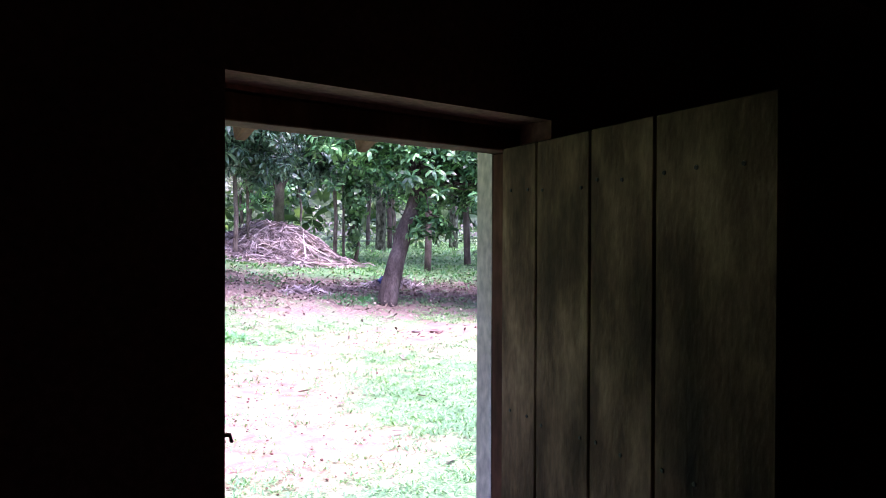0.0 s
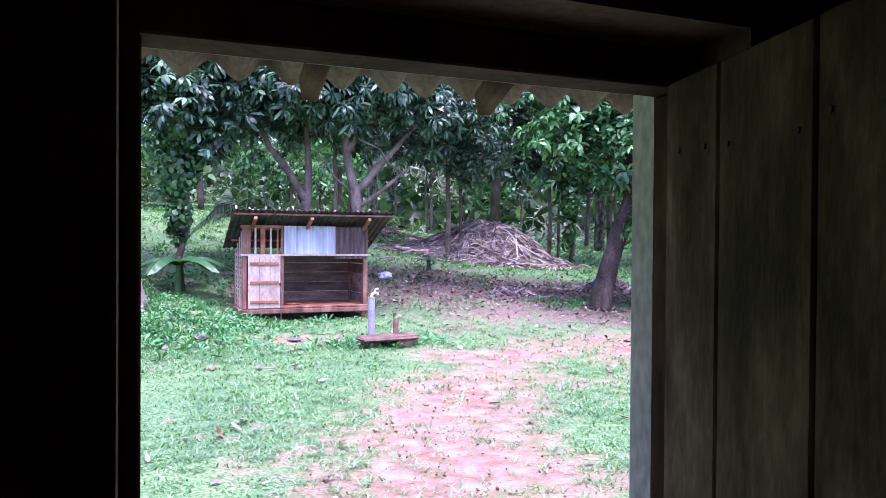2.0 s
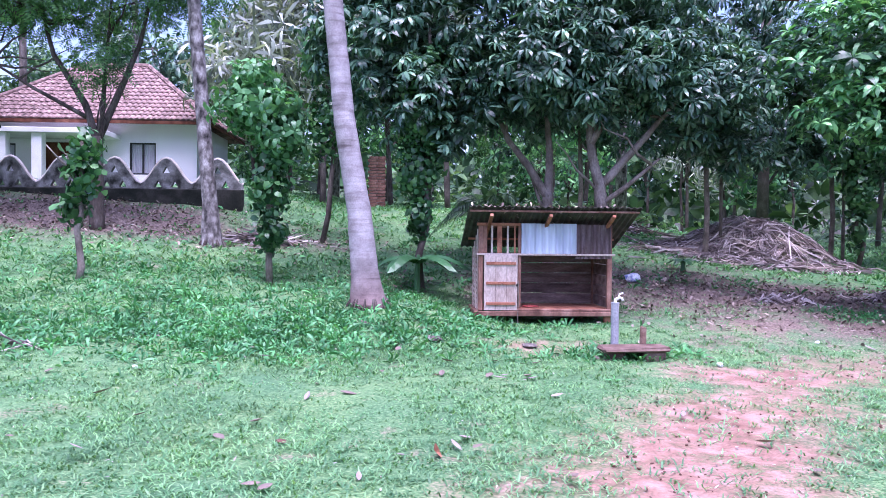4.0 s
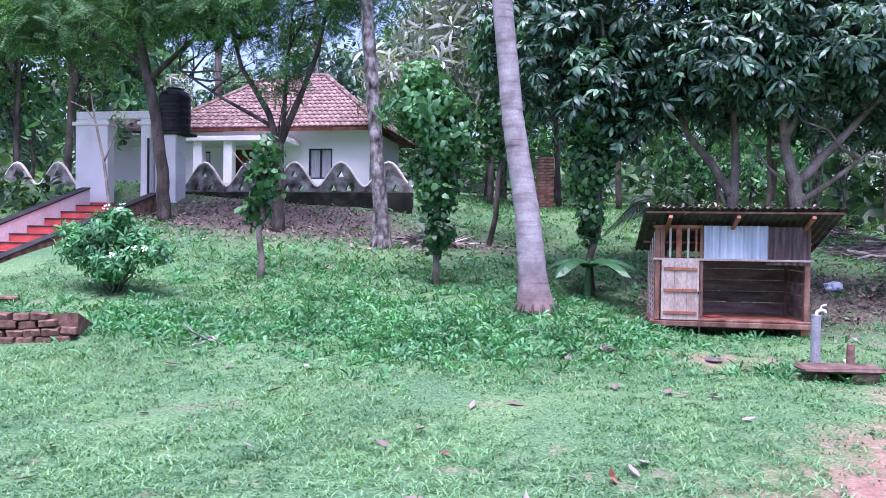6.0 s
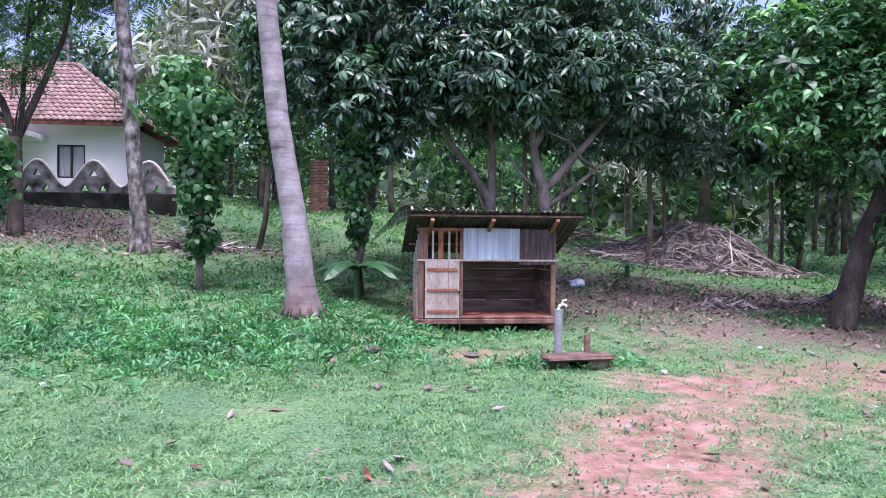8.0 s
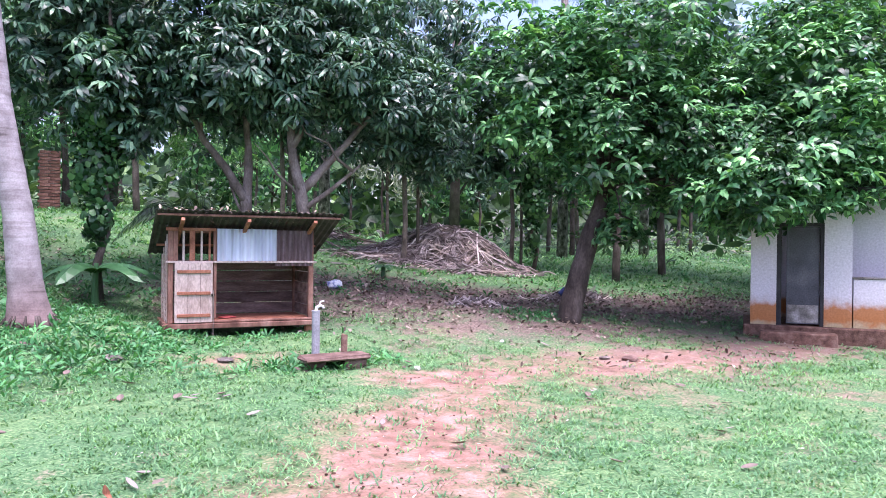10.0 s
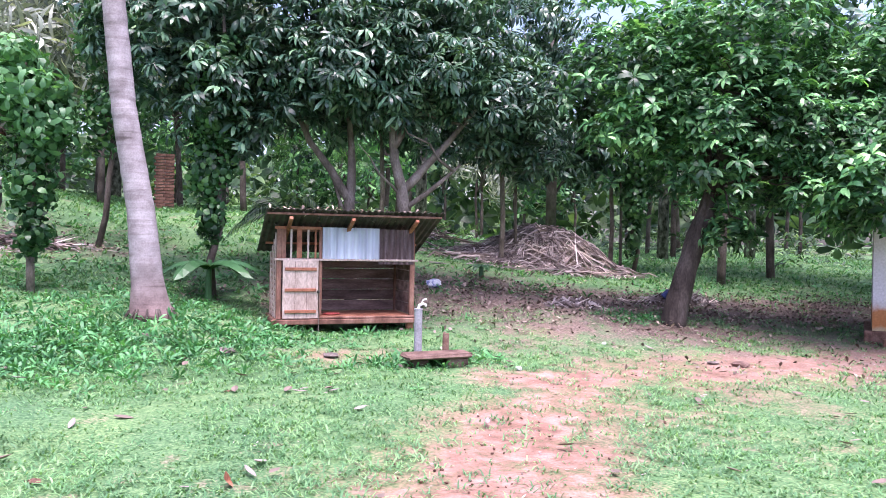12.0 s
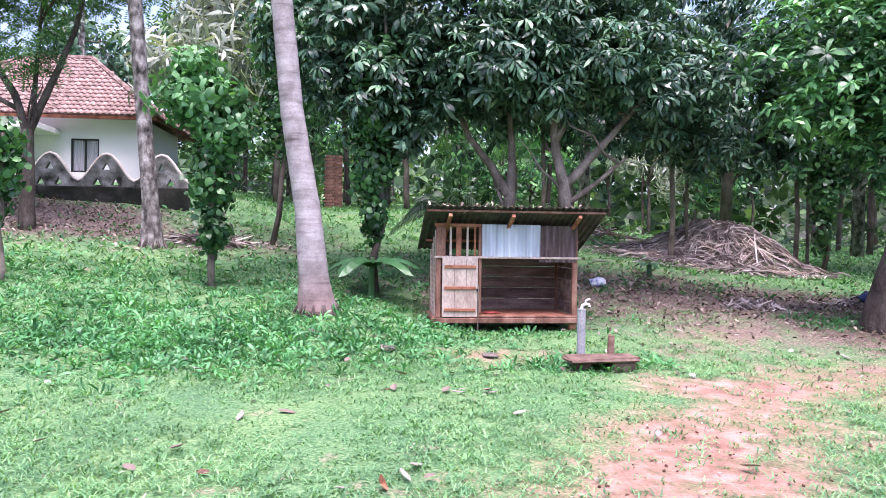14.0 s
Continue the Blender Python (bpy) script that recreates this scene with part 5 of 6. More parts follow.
# ---- flowering bush ----
def make_bush():
    rng = np.random.default_rng(61)
    x, y = -5.95, 12.35
    t = thing("flowering_bush", "dark green bush dotted with white flowers", "bush", (x, y, land(x, y)))
    b = Build()
    for k in range(9):
        b.tube(limb_points((rng.uniform(-0.08, 0.08), rng.uniform(-0.08, 0.08), -0.05), (rng.uniform(-0.7, 0.7), rng.uniform(-0.5, 0.5), rng.uniform(0.6, 1.1)), rng, 5), [0.02, 0.017, 0.013, 0.01, 0.005], 5)
    part("stems", b, M_BARKD, t)
    blobs = [(-0.15, 0, 0.95, 0.45, 0.4, 0.3), (-0.5, 0, 0.7, 0.4, 0.4, 0.3), (0.35, 0.1, 0.8, 0.35, 0.35, 0.25), (0.75, 0, 0.62, 0.35, 0.3, 0.2), (0.05, -0.1, 0.45, 0.5, 0.4, 0.3), (0.1, 0, 1.2, 0.22, 0.2, 0.16), (-0.75, 0, 0.95, 0.2, 0.2, 0.15)]
    pos, out = crown_places(rng, blobs, 520, 0.1)
    out[:, 2] += 0.4
    v, f = rosette(7, 0.16, 0.036, 0.7, 0.4, random.Random(3))
    part("foliage", strew(v, f, frames_from(rng, pos, out, rng.uniform(0.7, 1.2, len(pos))), "foliage", M_WEED), M_WEED, t)
    pos, out = crown_places(rng, blobs, 18, 0.97)
    pos[:, 2] += 0.04
    out[:, 2] += 0.6
    out[:, 1] -= 0.5
    v, f = rosette(5, 0.045, 0.035, 0.2, 0.1, random.Random(4))
    for k in range(len(pos)):
        me = strew(v, f, frames_from(rng, pos[k:k + 1], out[k:k + 1], np.ones(1)), "flower", M_FLOWER)
        part("flower", me, M_FLOWER, t)


make_bush()


# ---- banana plant and palm seedlings ----
def make_banana(x, y, n, size, seed):
    rng = random.Random(seed)
    t = thing("banana_plant", "young banana plant with broad drooping leaves", "plant", (x, y, land(x, y) - 0.02))
    part("stalk", Build().tube([(0, 0, 0), (0, 0, 0.35 * size), (0.02, 0, 0.7 * size)], [0.06, 0.05, 0.03], 8), M_VINE, t)
    for k in range(n):
        a = 2 * math.pi * k / n + rng.uniform(-0.3, 0.3)
        L = size * rng.uniform(0.8, 1.1)
        vs, fs = [], []
        for i in range(9):
            f = i / 8
            r, z = L * f, 0.6 * size + L * (0.55 * f - 0.75 * f * f)
            w = 0.17 * size * math.sin(math.pi * min(1, 0.06 + f * 0.96)) ** 0.6
            c, s = math.cos(a), math.sin(a)
            for o, dz in ((-w, -0.06 * size), (0, 0), (w, -0.06 * size)):
                vs.append((c * r - s * o, s * r + c * o, z + dz * (w > 0.02) + rng.uniform(-0.008, 0.008)))
        for i in range(8):
            for j in range(2):
                fs.append((i * 3 + j, i * 3 + j + 1, i * 3 + j + 4, i * 3 + j + 3))
        part("leaf", Build().add(vs, fs), M_VINE, t)


make_banana(1.42, 14.0, 6, 0.95, 71)
make_banana(6.9, 16.2, 5, 0.4, 72)


def make_fronds(name, label, x, y, z, n, length, material, seed, tilt=0.9, trunk=None, category="palm"):
    rng = random.Random(seed)
    t = thing(name, label, category, (x, y, z))
    if trunk:
        part("trunk", Build().tube([(0, 0, -trunk[0]), (0.05, 0, -trunk[0] * 0.5), (0, 0, 0)], [trunk[1] * 1.3, trunk[1], trunk[1] * 0.85], 12, 0.04), trunk[2], t, smooth=True)
    for k in range(n):
        a = 2 * math.pi * k / n + rng.uniform(-0.25, 0.25)
        L, up = length * rng.uniform(0.8, 1.1), rng.uniform(0.35, 1.1) * tilt
        c, s = math.cos(a), math.sin(a)
        pts = []
        for i in range(10):
            f = i / 9
            r = L * f * math.cos(up) * (1 - 0.1 * f)
            pts.append(Vector((c * r, s * r, L * (f * math.sin(up) - 0.75 * f * f))))
        b = Build().tube(pts, [0.022 * (1 - 0.85 * i / 9) for i in range(10)], 4)
        side = Vector((-s, c, 0))
        for i in range(34):
            f = 0.12 + 0.88 * i / 34
            q = f * 9
            p = pts[int(min(q, 8.99))].lerp(pts[int(min(q, 8.99)) + 1], q % 1)
            d = (pts[min(int(q) + 1, 9)] - pts[max(int(q) - 1, 0)]).normalized()
            ll = L * 0.24 * math.sin(math.pi * (0.15 + 0.8 * f))
            for sg in (-1, 1):
                e = p + (side * sg * 0.8 + d * 0.55 + Vector((0, 0, -0.55 - 0.3 * rng.random()))).normalized() * ll
                w = d * 0.018
                m = p.lerp(e, 0.5) + Vector((0, 0, 0.02))
                b.add([p, m + w, e, m - w], [(0, 1, 2, 3)])
        part("frond", b, material, t)
    return t


make_fronds("palm_seedling", "young palm with arching dark green fronds", 2.95, 17.0, land(2.95, 17.0) + 0.9, 8, 1.5, M_DARKLEAF, 81, 1.1, (1.0, 0.06, M_BARKD))
for k, (x, y, h) in enumerate(((8.2, 25.0, 9.0), (12.4, 24.0, 8.5), (-1.5, 31.0, 9.0), (-5.0, 34.0, 9.5), (16.0, 22.9, 9.0), (2.0, 27.5, 8.2), (-10.5, 34.5, 10.5), (-14.5, 33.0, 9.0), (20.5, 24.0, 8.0))):
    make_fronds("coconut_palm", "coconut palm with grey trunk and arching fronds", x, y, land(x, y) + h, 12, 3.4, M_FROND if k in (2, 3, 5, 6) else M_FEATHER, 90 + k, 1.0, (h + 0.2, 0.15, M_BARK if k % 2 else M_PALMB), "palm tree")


def lumpy(sx, sy, sz, seed, detail=2):
    bm = bmesh.new()
    bmesh.ops.create_icosphere(bm, subdivisions=detail, radius=1)
    b = Build()
    vs = []
    for v in bm.verts:
        k = 1 + 0.35 * noise.noise(v.co * 1.6 + Vector((seed, 0, 0)))
        vs.append(Vector((v.co.x * sx * k, v.co.y * sy * k, v.co.z * sz * k)))
    bm.verts.index_update()
    b.add(vs, [tuple(v.index for v in f.verts) for f in bm.faces])
    bm.free()
    return b


# ---- heaps of dry palm fronds ----
def make_heap(name, label, x, y, w, d, h, n, seed, length=1.7):
    """Dry stalks and blades, thrown on a low mound."""
    rng = np.random.default_rng(seed)
    t = thing(name, label, "heap", (x, y, land(x, y) - 0.05), kind="stuff")
    b = Build()
    for k in range(n):
        u, v = rng.normal(0, 0.36), rng.normal(0, 0.36)
        top = h * max(0.05, 1 - (u * u + v * v) * 2.2)
        z = top * rng.uniform(0.45, 1.02)
        a = rng.normal(0.12, 0.62)
        L = length * rng.uniform(0.4, 1.0)
        dx, dy = math.cos(a) * L / 2, math.sin(a) * L / 2
        cx, cy = u * w / 2, v * d / 2
        sag = rng.uniform(-0.1, 0.25)
        slope = rng.normal(-0.25 * u, 0.2) * L / 2
        gz = land(x + cx, y + cy) - land(x, y)
        pts = [(cx - dx, cy - dy, max(0.02, z - slope - sag) + gz), (cx, cy, z + sag * 0.3 + gz), (cx + dx, cy + dy, max(0.02, z + slope - sag) + gz)]
        r = rng.uniform(0.008, 0.026)
        if rng.random() < 0.55:
            b.tube(pts, [r, r * 0.9, r * 0.4], 4)
        else:
            p = [Vector(q) for q in pts]
            wv = Vector((-dy, dx, rng.normal(0, 0.4) * L)).normalized() * rng.uniform(0.015, 0.045)
            b.add([p[0], p[1] + wv, p[2], p[1] - wv], [(0, 1, 2, 3)])
    part("dry_fronds", b, M_DRYFROND, t)["kind"] = "stuff"
    mound = Build()
    ring, vs, fs = 14, [], []
    for j in range(5):
        rr = j / 4
        for i in range(ring):
            a = 2 * math.pi * i / ring
            px, py = math.cos(a) * rr * w * 0.42, math.sin(a) * rr * d * 0.42
            vs.append((px, py, h * 0.4 * (1 - rr ** 2) - 0.1 * rr + land(x + px, y + py) - land(x, y) + 0.05 * rng.normal() * (rr < 1)))
    for j in range(4):
        for i in range(ring):
            q = (i + 1) % ring
            fs.append((j * ring + i, (j + 1) * ring + i, (j + 1) * ring + q, j * ring + q))
    part("core", mound.add(vs, fs), M_LITTER, t)
    return t


def make_frond_mound(name, label, x, y, rx, ry, h, n, seed):
    """Whole dry fronds, ribs and hanging blades, draped over a mound."""
    rng = np.random.default_rng(seed)
    t = thing(name, label, "heap", (x, y, land(x, y) - 0.03), kind="stuff")
    g0 = land(x, y)

    def dome(u, v, lift):
        q = 1 - (u / rx) ** 2 - (v / ry) ** 2
        base = land(x + u, y + v) - g0
        return base + 0.05 + h * lift * math.exp(-1.15 * (1 - q) ** 1.5)

    ribs, blades = Build(), Build()
    for k in range(n):
        lift = rng.uniform(0.5, 1.05)
        cu, cv = rng.normal(-0.15 if k % 4 else -0.9, 0.5) * rx, rng.normal(-0.15, 0.45) * ry
        a = rng.normal(0.05, 0.5) + (math.pi if rng.random() < 0.4 else 0)
        L = rng.uniform(1.2, 2.6)
        bow = rng.normal(0, 0.18)
        pts = []
        for i in range(9):
            f = i / 8 - 0.5
            u = cu + math.cos(a) * L * f - math.sin(a) * bow * (1 - 4 * f * f)
            v = cv + math.sin(a) * L * f + math.cos(a) * bow * (1 - 4 * f * f)
            pts.append(Vector((u, v, dome(u, v, lift) + rng.uniform(-0.05, 0.1))))
        ribs.tube(pts, [0.024 * (1 - 0.7 * i / 8) for i in range(9)], 4)
        for i in range(26):
            f = 0.12 + 0.86 * i / 26
            q = f * 8
            p = pts[int(q)].lerp(pts[min(int(q) + 1, 8)], q % 1)
            d = (pts[min(int(q) + 1, 8)] - pts[int(q)]).normalized()
            for sg in (-1, 1):
                ll = rng.uniform(0.25, 0.5) * math.sin(math.pi * (0.2 + 0.7 * f))
                way = a + sg * rng.uniform(0.15, 0.75)
                e = p + Vector((math.cos(way) * ll, math.sin(way) * ll, 0))
                e.z = min(p.z + 0.06, dome(e.x, e.y, lift)) + rng.uniform(-0.06, 0.04)
                w = Vector((-math.sin(way), math.cos(way), rng.normal(0, 0.6))).normalized() * rng.uniform(0.008, 0.018)
                m = p.lerp(e, 0.5) + Vector((0, 0, 0.015))
                blades.add([p, m + w, e, m - w], [(0, 1, 2, 3)])
    part("ribs", ribs, M_DRYFROND, t)["kind"] = "stuff"
    part("dry_blades", blades, M_DRYFROND, t)["kind"] = "stuff"
    core = lumpy(rx * 0.6, ry * 0.6, h * 0.5, 4.0, 2)
    part("core", core, M_LITTER, t)
    return t


make_frond_mound("frond_heap", "big heap of dry grey-brown palm fronds under the trees", 9.7, 18.75, 1.75, 0.95, 0.9, 150, 61)
make_heap("frond_heap", "flat scatter of dry frond stalks before the heap", 9.75, 17.45, 2.4, 0.5, 0.2, 150, 62, 1.5)
make_heap("frond_heap", "dry frond stalks lying behind the hut", 7.4, 21.0, 2.6, 1.2, 0.2, 120, 63)
make_heap("frond_heap", "dry fallen fronds lying round the palm foot", -1.75, 17.5, 2.6, 0.9, 0.2, 190, 64, 1.3)
make_heap("frond_heap", "low pile of dead leaves and sticks by the leaning tree", 10.6, 14.5, 3.2, 0.8, 0.28, 260, 65, 0.6)
make_heap("frond_heap", "low pile of dead leaves and sticks", 7.9, 14.0, 2.0, 0.6, 0.16, 170, 66, 0.5)
make_heap("frond_heap", "single dry frond lying on the grass", -3.55, 10.7, 0.9, 0.15, 0.06, 16, 67, 0.8)


make_hut_contents()


# ---- loose things on the ground ----
def lay(name, label, category, build, material, x, y, dz=0.0, rz=0, smooth=False, group=""):
    ob = part(name, build, material, None, smooth=smooth)
    ob.matrix_basis = pose(x, y, land(x, y) + dz, 0, 0, rz)
    return tagged(ob, label, category, group)


lay("cloth_bag", "crumpled white and blue plastic bag on the leaf litter", "bag", lumpy(0.17, 0.1, 0.09, 3), M_BAG, 5.5, 15.1, 0.07, -10)
lay("blue_cloth", "crumpled dark blue cloth on the leaf pile", "cloth", lumpy(0.3, 0.2, 0.12, 9), M_BLUE, 10.3, 14.35, 0.2, 20)
for k, (x, y, s, m) in enumerate(((8.05, 10.3, 0.09, M_STONE), (8.35, 10.1, 0.17, M_SLAB), (1.6, 11.5, 0.16, M_STONE), (0.08, 8.8, 0.05, M_STONE), (0.15, 7.55, 0.06, M_LATER), (1.55, 9.9, 0.05, M_LATER), (7.1, 11.6, 0.05, M_WALLW), (5.15, 10.4, 0.05, M_WALLW), (-2.3, 11.9, 0.08, M_WALLW), (4.9, 15.4, 0.07, M_LATER), (-7.2, 11.6, 0.2, M_LATER), (8.3, 14.9, 0.1, M_LATER), (2.9, 11.35, 0.13, M_STONE), (-1.9, 10.0, 0.05, M_WALLW))):
    flat = 0.22 if m is not M_WALLW else 0.6
    lay("stone", "small weathered stone lying in the grass", "stone", lumpy(s, s * 0.75, s * flat, k * 3.1), m, x, y, s * 0.1, k * 40, group="stones in the yard")


def curled_leaf(L, W):
    vs, fs = [], []
    for i in range(6):
        f = i / 5
        w = W * math.sin(math.pi * (0.08 + 0.86 * f))
        z = 0.25 * L * (f - 0.5) ** 2 + 0.01
        vs += [(L * (f - 0.5), -w, z + 0.4 * w), (L * (f - 0.5), 0, z), (L * (f - 0.5), w, z + 0.4 * w)]
    for i in range(5):
        for j in range(2):
            fs.append((i * 3 + j, i * 3 + j + 1, i * 3 + j + 4, i * 3 + j + 3))
    return Build().add(vs, fs)


leaf_mesh = curled_leaf(0.17, 0.045).mesh("fallen_leaf", M_LITTER)
leaf_pale = curled_leaf(0.2, 0.03).mesh("fallen_leaf", M_DRYFROND)
rnd = random.Random(77)
for k in range(110):
    x, y = rnd.uniform(-4.5, 9.5), rnd.uniform(4.2, 12.2)
    if 2.2 < x < 4.6 and y > 12:
        continue
    ob = new("fallen_leaf", leaf_mesh if rnd.random() < 0.6 else leaf_pale)
    ob.matrix_basis = pose(x, y, land(x, y) + 0.03, rnd.uniform(-15, 15), rnd.uniform(-15, 15), rnd.uniform(0, 360)) @ Matrix.Scale(rnd.uniform(0.4, 1.0), 4)
    tagged(ob, "curled dry brown leaf lying on the grass", "leaf", "fallen leaves in the yard")
red_leaf = curled_leaf(0.16, 0.06).mesh("fallen_leaf", M_HUTORANGE)
ob = new("fallen_leaf", red_leaf)
ob.matrix_basis = pose(1.42, 7.1, land(1.42, 7.1) + 0.05, 60, 20, 70)
tagged(ob, "curled orange-brown leaf standing in the grass", "leaf", "fallen leaves in the yard")


# ---- low laterite retaining wall ----
def make_low_wall():
    w = tagged(new("low_wall"), "crumbling low wall of rough red laterite blocks", "wall", kind="structure")
    rng = random.Random(14)
    meshes = []
    for k in range(8):
        b = Build().box(-0.1, 0.1, -0.09, 0.09, -0.048, 0.048, None, 0.014)
        for v in b.v:
            v += Vector((rng.uniform(-0.014, 0.014), rng.uniform(-0.014, 0.014), rng.uniform(-0.01, 0.01)))
        meshes.append(b.mesh("block", M_LATER))
    turn = math.degrees(math.atan2(0.36, 0.95))
    for row in range(4):
        s = -0.9 + 0.1 * (row % 2)
        while s < 1.9 - 0.1 * row - rng.uniform(0, 0.15):
            x, y = -6.75 + s * 0.95, 9.62 + s * 0.36
            o = new("block", meshes[rng.randrange(8)])
            o.parent = w
            o.matrix_basis = pose(x, y + 0.02 * row + rng.uniform(-0.02, 0.02), land(x, y) + 0.03 + 0.1 * row + rng.uniform(-0.008, 0.008), rng.uniform(-5, 5), rng.uniform(-5, 5), turn + rng.uniform(-9, 9)) @ Matrix.Scale(rng.uniform(0.92, 1.06), 4)
            s += rng.uniform(0.195, 0.225)
    fill = Build()
    for s in (-0.9, 1.75):
        x, y = -6.75 + s * 0.95, 9.62 + s * 0.36
        z = land(x, y)
        fill.v += [Vector((x - 0.01, y + 0.09, z - 0.1)), Vector((x - 0.2, y + 0.75, z - 0.1)), Vector((x - 0.2, y + 0.75, z + 0.1)), Vector((x - 0.03, y + 0.12, z + 0.35))]
    fill.f += [(0, 4, 7, 3), (3, 7, 6, 2), (2, 6, 5, 1), (1, 5, 4, 0), (0, 3, 2, 1), (4, 5, 6, 7)]
    part("earth_fill", fill, M_LATER, w)


make_low_wall()


# ---- brick pier among the trees ----
def make_brick_pier():
    x, y = 0.36, 25.0
    t = thing("brick_pier", "old square brick pier among the trees", "pier", (x, y, land(x, y) - 0.05))
    t.scale = (1.25, 1.25, 1.0)
    part("mortar", Build().box(-0.19, 0.19, -0.19, 0.19, 0, 1.62), M_CONC, t)
    bm = Build().box(-0.1, 0.1, -0.05, 0.05, 0, 0.075, None, 0.006).mesh("brick", M_BRICK)
    for r in range(18):
        for k in range(2):
            for side in range(2):
                o = new("brick", bm)
                o.parent = t
                u = -0.1 + 0.205 * k + (0.02 if r % 2 else -0.02)
                o.matrix_basis = pose(u, -0.16, 0.012 + r * 0.09) if side == 0 else pose(0.16, u, 0.012 + r * 0.09, 0, 0, 90)


make_brick_pier()


# ---- grass, weeds and leaf litter ----
def scatter(n, x0, x1, y0, y1, keep, seed):
    rng = np.random.default_rng(seed)
    pts = []
    xs, ys, us = rng.uniform(x0, x1, n), rng.uniform(y0, y1, n), rng.random(n)
    for x, y, u in zip(xs, ys, us):
        if u < keep(x, y):
            pts.append((x, y, land(x, y)))
    return np.array(pts), rng


def tuft(n, h, w, rng):
    vs, fs = [], []
    for i in range(n):
        a, lean = rng.uniform(0, 6.28), rng.uniform(0.7, 1.7)
        c, s = math.cos(a), math.sin(a)
        L = h * rng.uniform(0.6, 1.2)
        bx, by = rng.uniform(-0.05, 0.05), rng.uniform(-0.05, 0.05)
        k = len(vs)
        vs += [(bx - s * w, by + c * w, 0), (bx + s * w, by - c * w, 0), (bx + c * L * 0.4 * lean + s * w * 0.8, by + s * L * 0.4 * lean - c * w * 0.8, L * 0.42), (bx + c * L * 0.4 * lean - s * w * 0.8, by + s * L * 0.4 * lean + c * w * 0.8, L * 0.42), (bx + c * L * lean, by + s * L * lean, L * 0.4)]
        fs += [(k, k + 1, k + 2, k + 3), (k + 3, k + 2, k + 4)]
    return vs, fs


def grass_keep(x, y):
    e = earth_cover(x, y) + 0.26 * noise.noise(Vector((x * 0.9, y * 0.9, 7))) + 0.28 * noise.noise(Vector((x * 2.3, y * 2.3, 9)))
    return min(max(1.05 - 1.2 * e, 0.16), 1) * (1 - 0.85 * min(litter_shade_cover(x, y), 1)) * (0.55 + 0.45 * sstep(15, 6, y) if y > 6 else 1)


def sow(name, label, category, pts, rng, template, material, lo, hi, up=0.25):
    v, f = template
    n = len(pts)
    out = np.tile([0, 0, 1.0], (n, 1)) + rng.normal(size=(n, 3)) * up * 0.5
    ob = new(name, strew(v, f, frames_from(rng, pts, out, rng.uniform(lo, hi, n)), name, material))
    tagged(ob, label, category, kind="stuff")


pts, rng = scatter(52000, -8, 11, 3.2, 15.5, grass_keep, 201)
sow("grass", "short bright green grass of the yard", "grass", pts, rng, tuft(5, 0.055, 0.006, random.Random(1)), M_GRASS, 0.6, 1.3)
weed_keep = lambda x, y: min(1, 0.95 * blot(x, y, -0.9, 11.6, 2.3, 1.1, 0.1) + 0.8 * blot(x, y, 1.2, 12.2, 1.1, 0.7) + 0.9 * blot(x, y, -4.6, 11.2, 1.5, 0.6) + 0.14 * blot(x, y, 3.3, 12.45, 1.6, 0.3) + 0.8 * blot(x, y, 3.9, 10.9, 0.7, 0.3) + 0.35 * blot(x, y, -2.5, 13.6, 3.5, 1.5) + 0.6 * blot(x, y, 8.6, 13.2, 0.5, 0.3))
pts, rng = scatter(35000, -8, 10, 6, 16, weed_keep, 202)
sow("weeds", "lush leafy weeds growing round the palm and hut", "weeds", pts, rng, rosette(6, 0.13, 0.026, 0.9, 0.8, random.Random(6)), M_WEED, 0.6, 1.5, 0.8)
pts, rng = scatter(8200, -10, 24, 14.5, 24, lambda x, y: 0.35 + 0.3 * noise.noise(Vector((x * 0.7, y * 0.7, 2))) - 0.2 * litter_shade_cover(x, y), 203)
sow("undergrowth", "patchy green undergrowth below the trees", "undergrowth", pts, rng, rosette(5, 0.16, 0.045, 0.7, 0.6, random.Random(7)), M_WEED, 0.5, 1.3, 0.8)
pts, rng = scatter(38000, -10, 18, 9.0, 20.5, lambda x, y: min(1, litter_shade_cover(x, y)) * (0.12 + 0.63 * sstep(11.8, 13.2, y)), 204)
pts[:, 2] += 0.015
sow("leaf_litter", "brown dry leaf litter under the trees", "leaf litter", pts, rng, rosette(2, 0.12, 0.04, 0.4, 0.15, random.Random(8)), M_LITTER, 0.5, 1.2, 0.7)
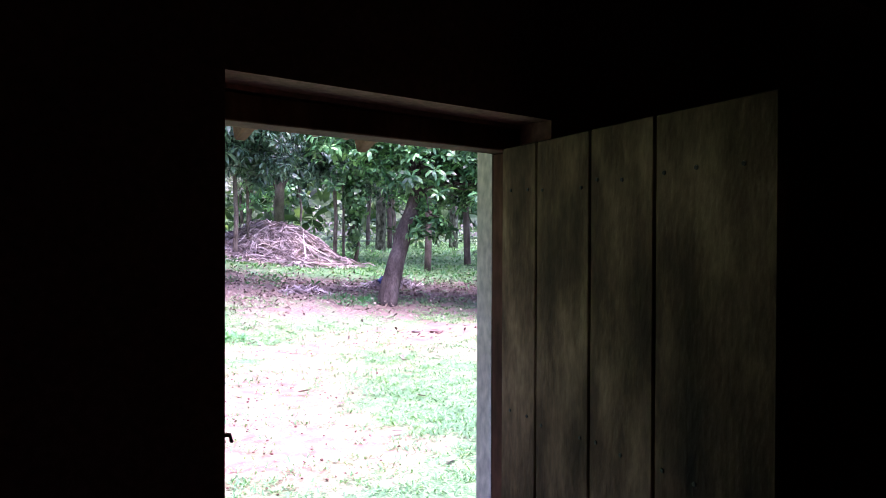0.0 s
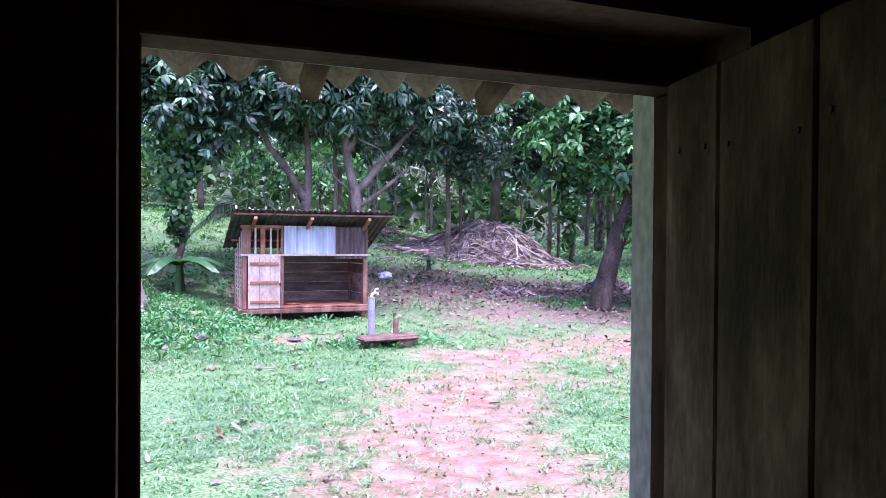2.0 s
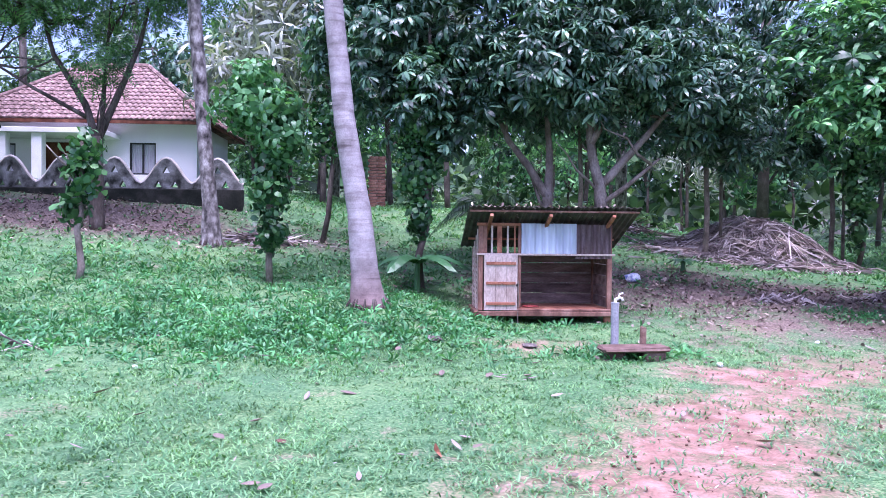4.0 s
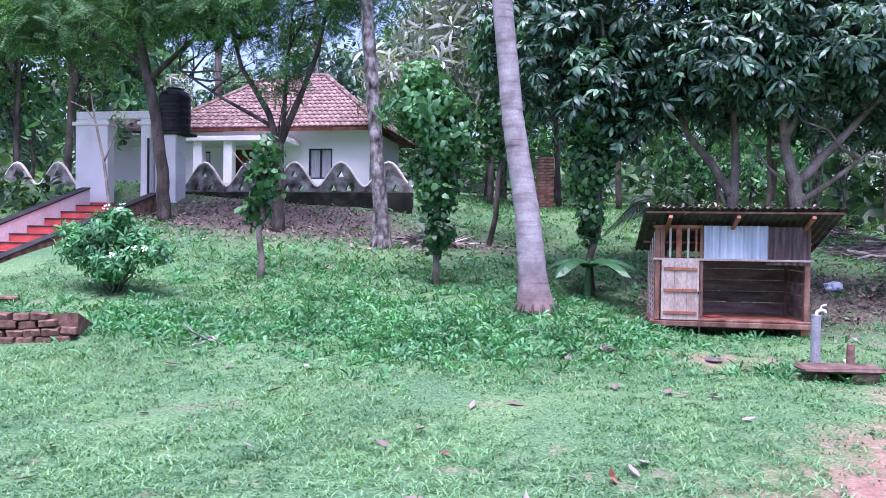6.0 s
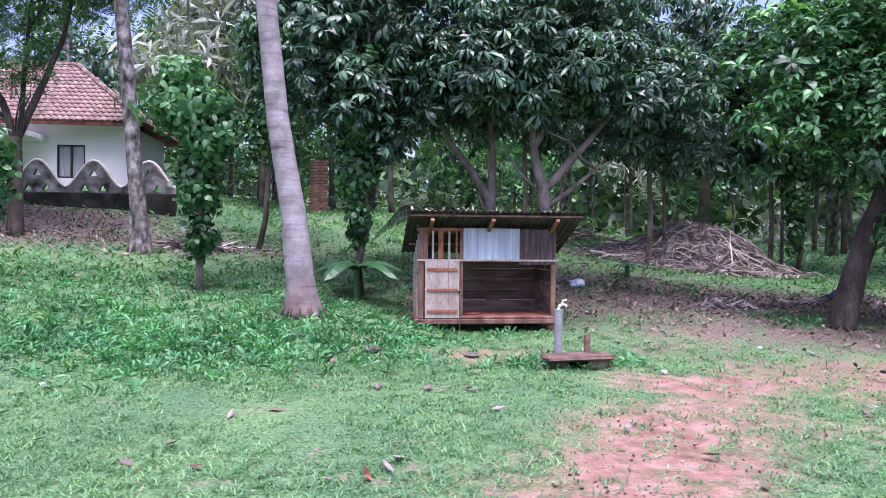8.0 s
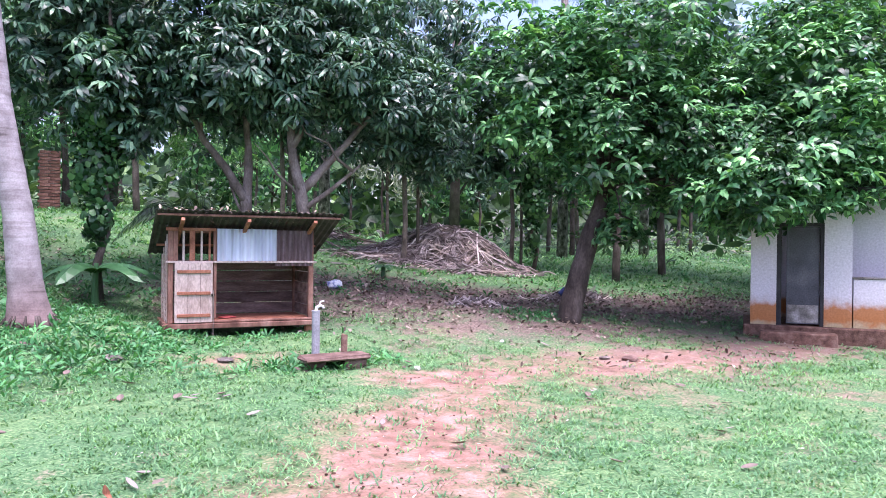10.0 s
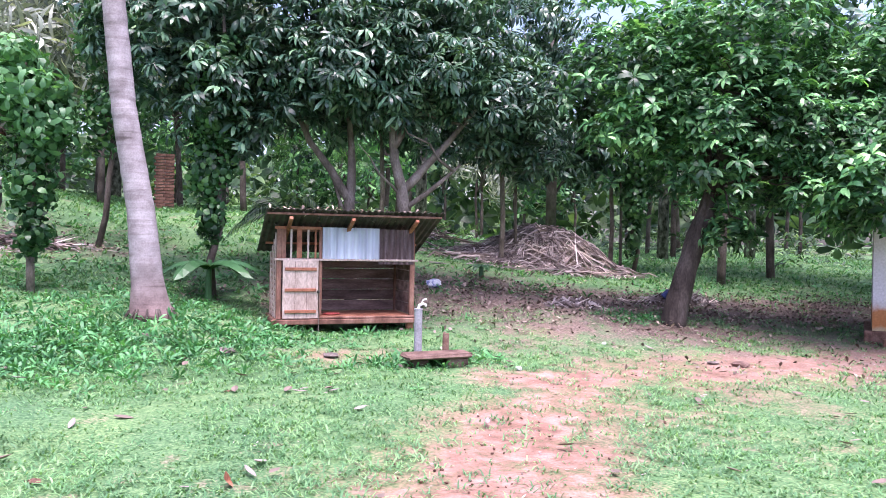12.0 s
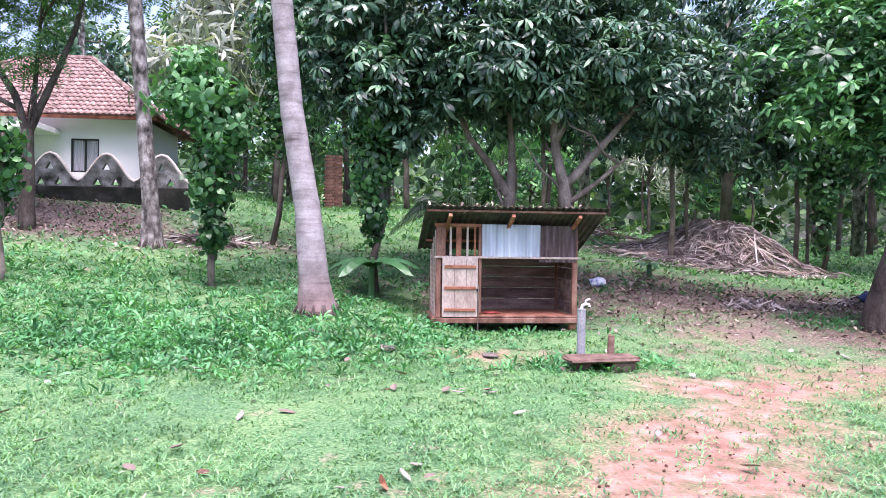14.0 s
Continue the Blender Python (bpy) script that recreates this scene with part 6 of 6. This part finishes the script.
pts, rng = scatter(2600, -4, 11, 4, 12.5, lambda x, y: 0.3 + 0.6 * earth_cover(x, y), 205)
pts[:, 2] += 0.02
sow("straw_bits", "bits of straw and twig strewn over the yard", "straw", pts, rng, rosette(1, 0.07, 0.012, 0.2, 0.05, random.Random(9)), M_DRYFROND, 0.5, 1.2, 0.5)
pts, rng = scatter(3000, 1, 13, 4, 12.5, lambda x, y: min(1, 1.1 * earth_cover(x, y) - 0.15), 210)
pts[:, 2] += 0.004
stone = lumpy(1, 0.8, 0.5, 2.2, 1)
sow("pebbles", "small reddish pebbles and crumbs of earth on the bare patches", "pebbles", pts, rng, ([tuple(v) for v in stone.v], stone.f), M_LATER, 0.006, 0.02, 0.6)
pts, rng = scatter(2400, -24, 34, 20.5, 40, lambda x, y: 0 if -16 < x < -3 and y < 31 else (0.6 if x < -3 or x > 17 or y > 33 else 0.12), 206)
pts[:, 2] += 0.9 * rng.random(len(pts)) ** 2
sow("shrubs", "tangled green shrubs between the far trunks", "shrubs", pts, rng, rosette(10, 0.34, 0.06, 0.8, 0.6, random.Random(10)), M_DARKLEAF, 0.6, 1.5, 0.8)
pts, rng = scatter(9000, 9, 17, 8.5, 15.5, grass_keep, 209)
sow("long_grass", "rough grass thinning out under the leaning tree", "grass", pts, rng, tuft(5, 0.08, 0.008, random.Random(15)), M_GRASS, 0.6, 1.4)
pts, rng = scatter(34000, -12, 26, 14.5, 30, lambda x, y: max(0.12, 0.8 - 0.9 * litter_shade_cover(x, y)) * (0 if -9.5 < x < -2.5 and y > 19.8 else 1), 207)
sow("long_grass", "longer rough grass on the slope under the trees", "grass", pts, rng, tuft(4, 0.09, 0.009, random.Random(11)), M_GRASS, 0.7, 1.6)
pts, rng = scatter(900, -20, -11.4, 13.5, 19, lambda x, y: 0.8, 208)
pts[:, 2] += 0.5 * rng.random(len(pts)) ** 2
sow("shrubs", "leafy shrubs beside the stairs", "shrubs", pts, rng, rosette(7, 0.35, 0.1, 0.8, 0.6, random.Random(12)), M_DARKLEAF, 0.6, 1.4, 0.8)
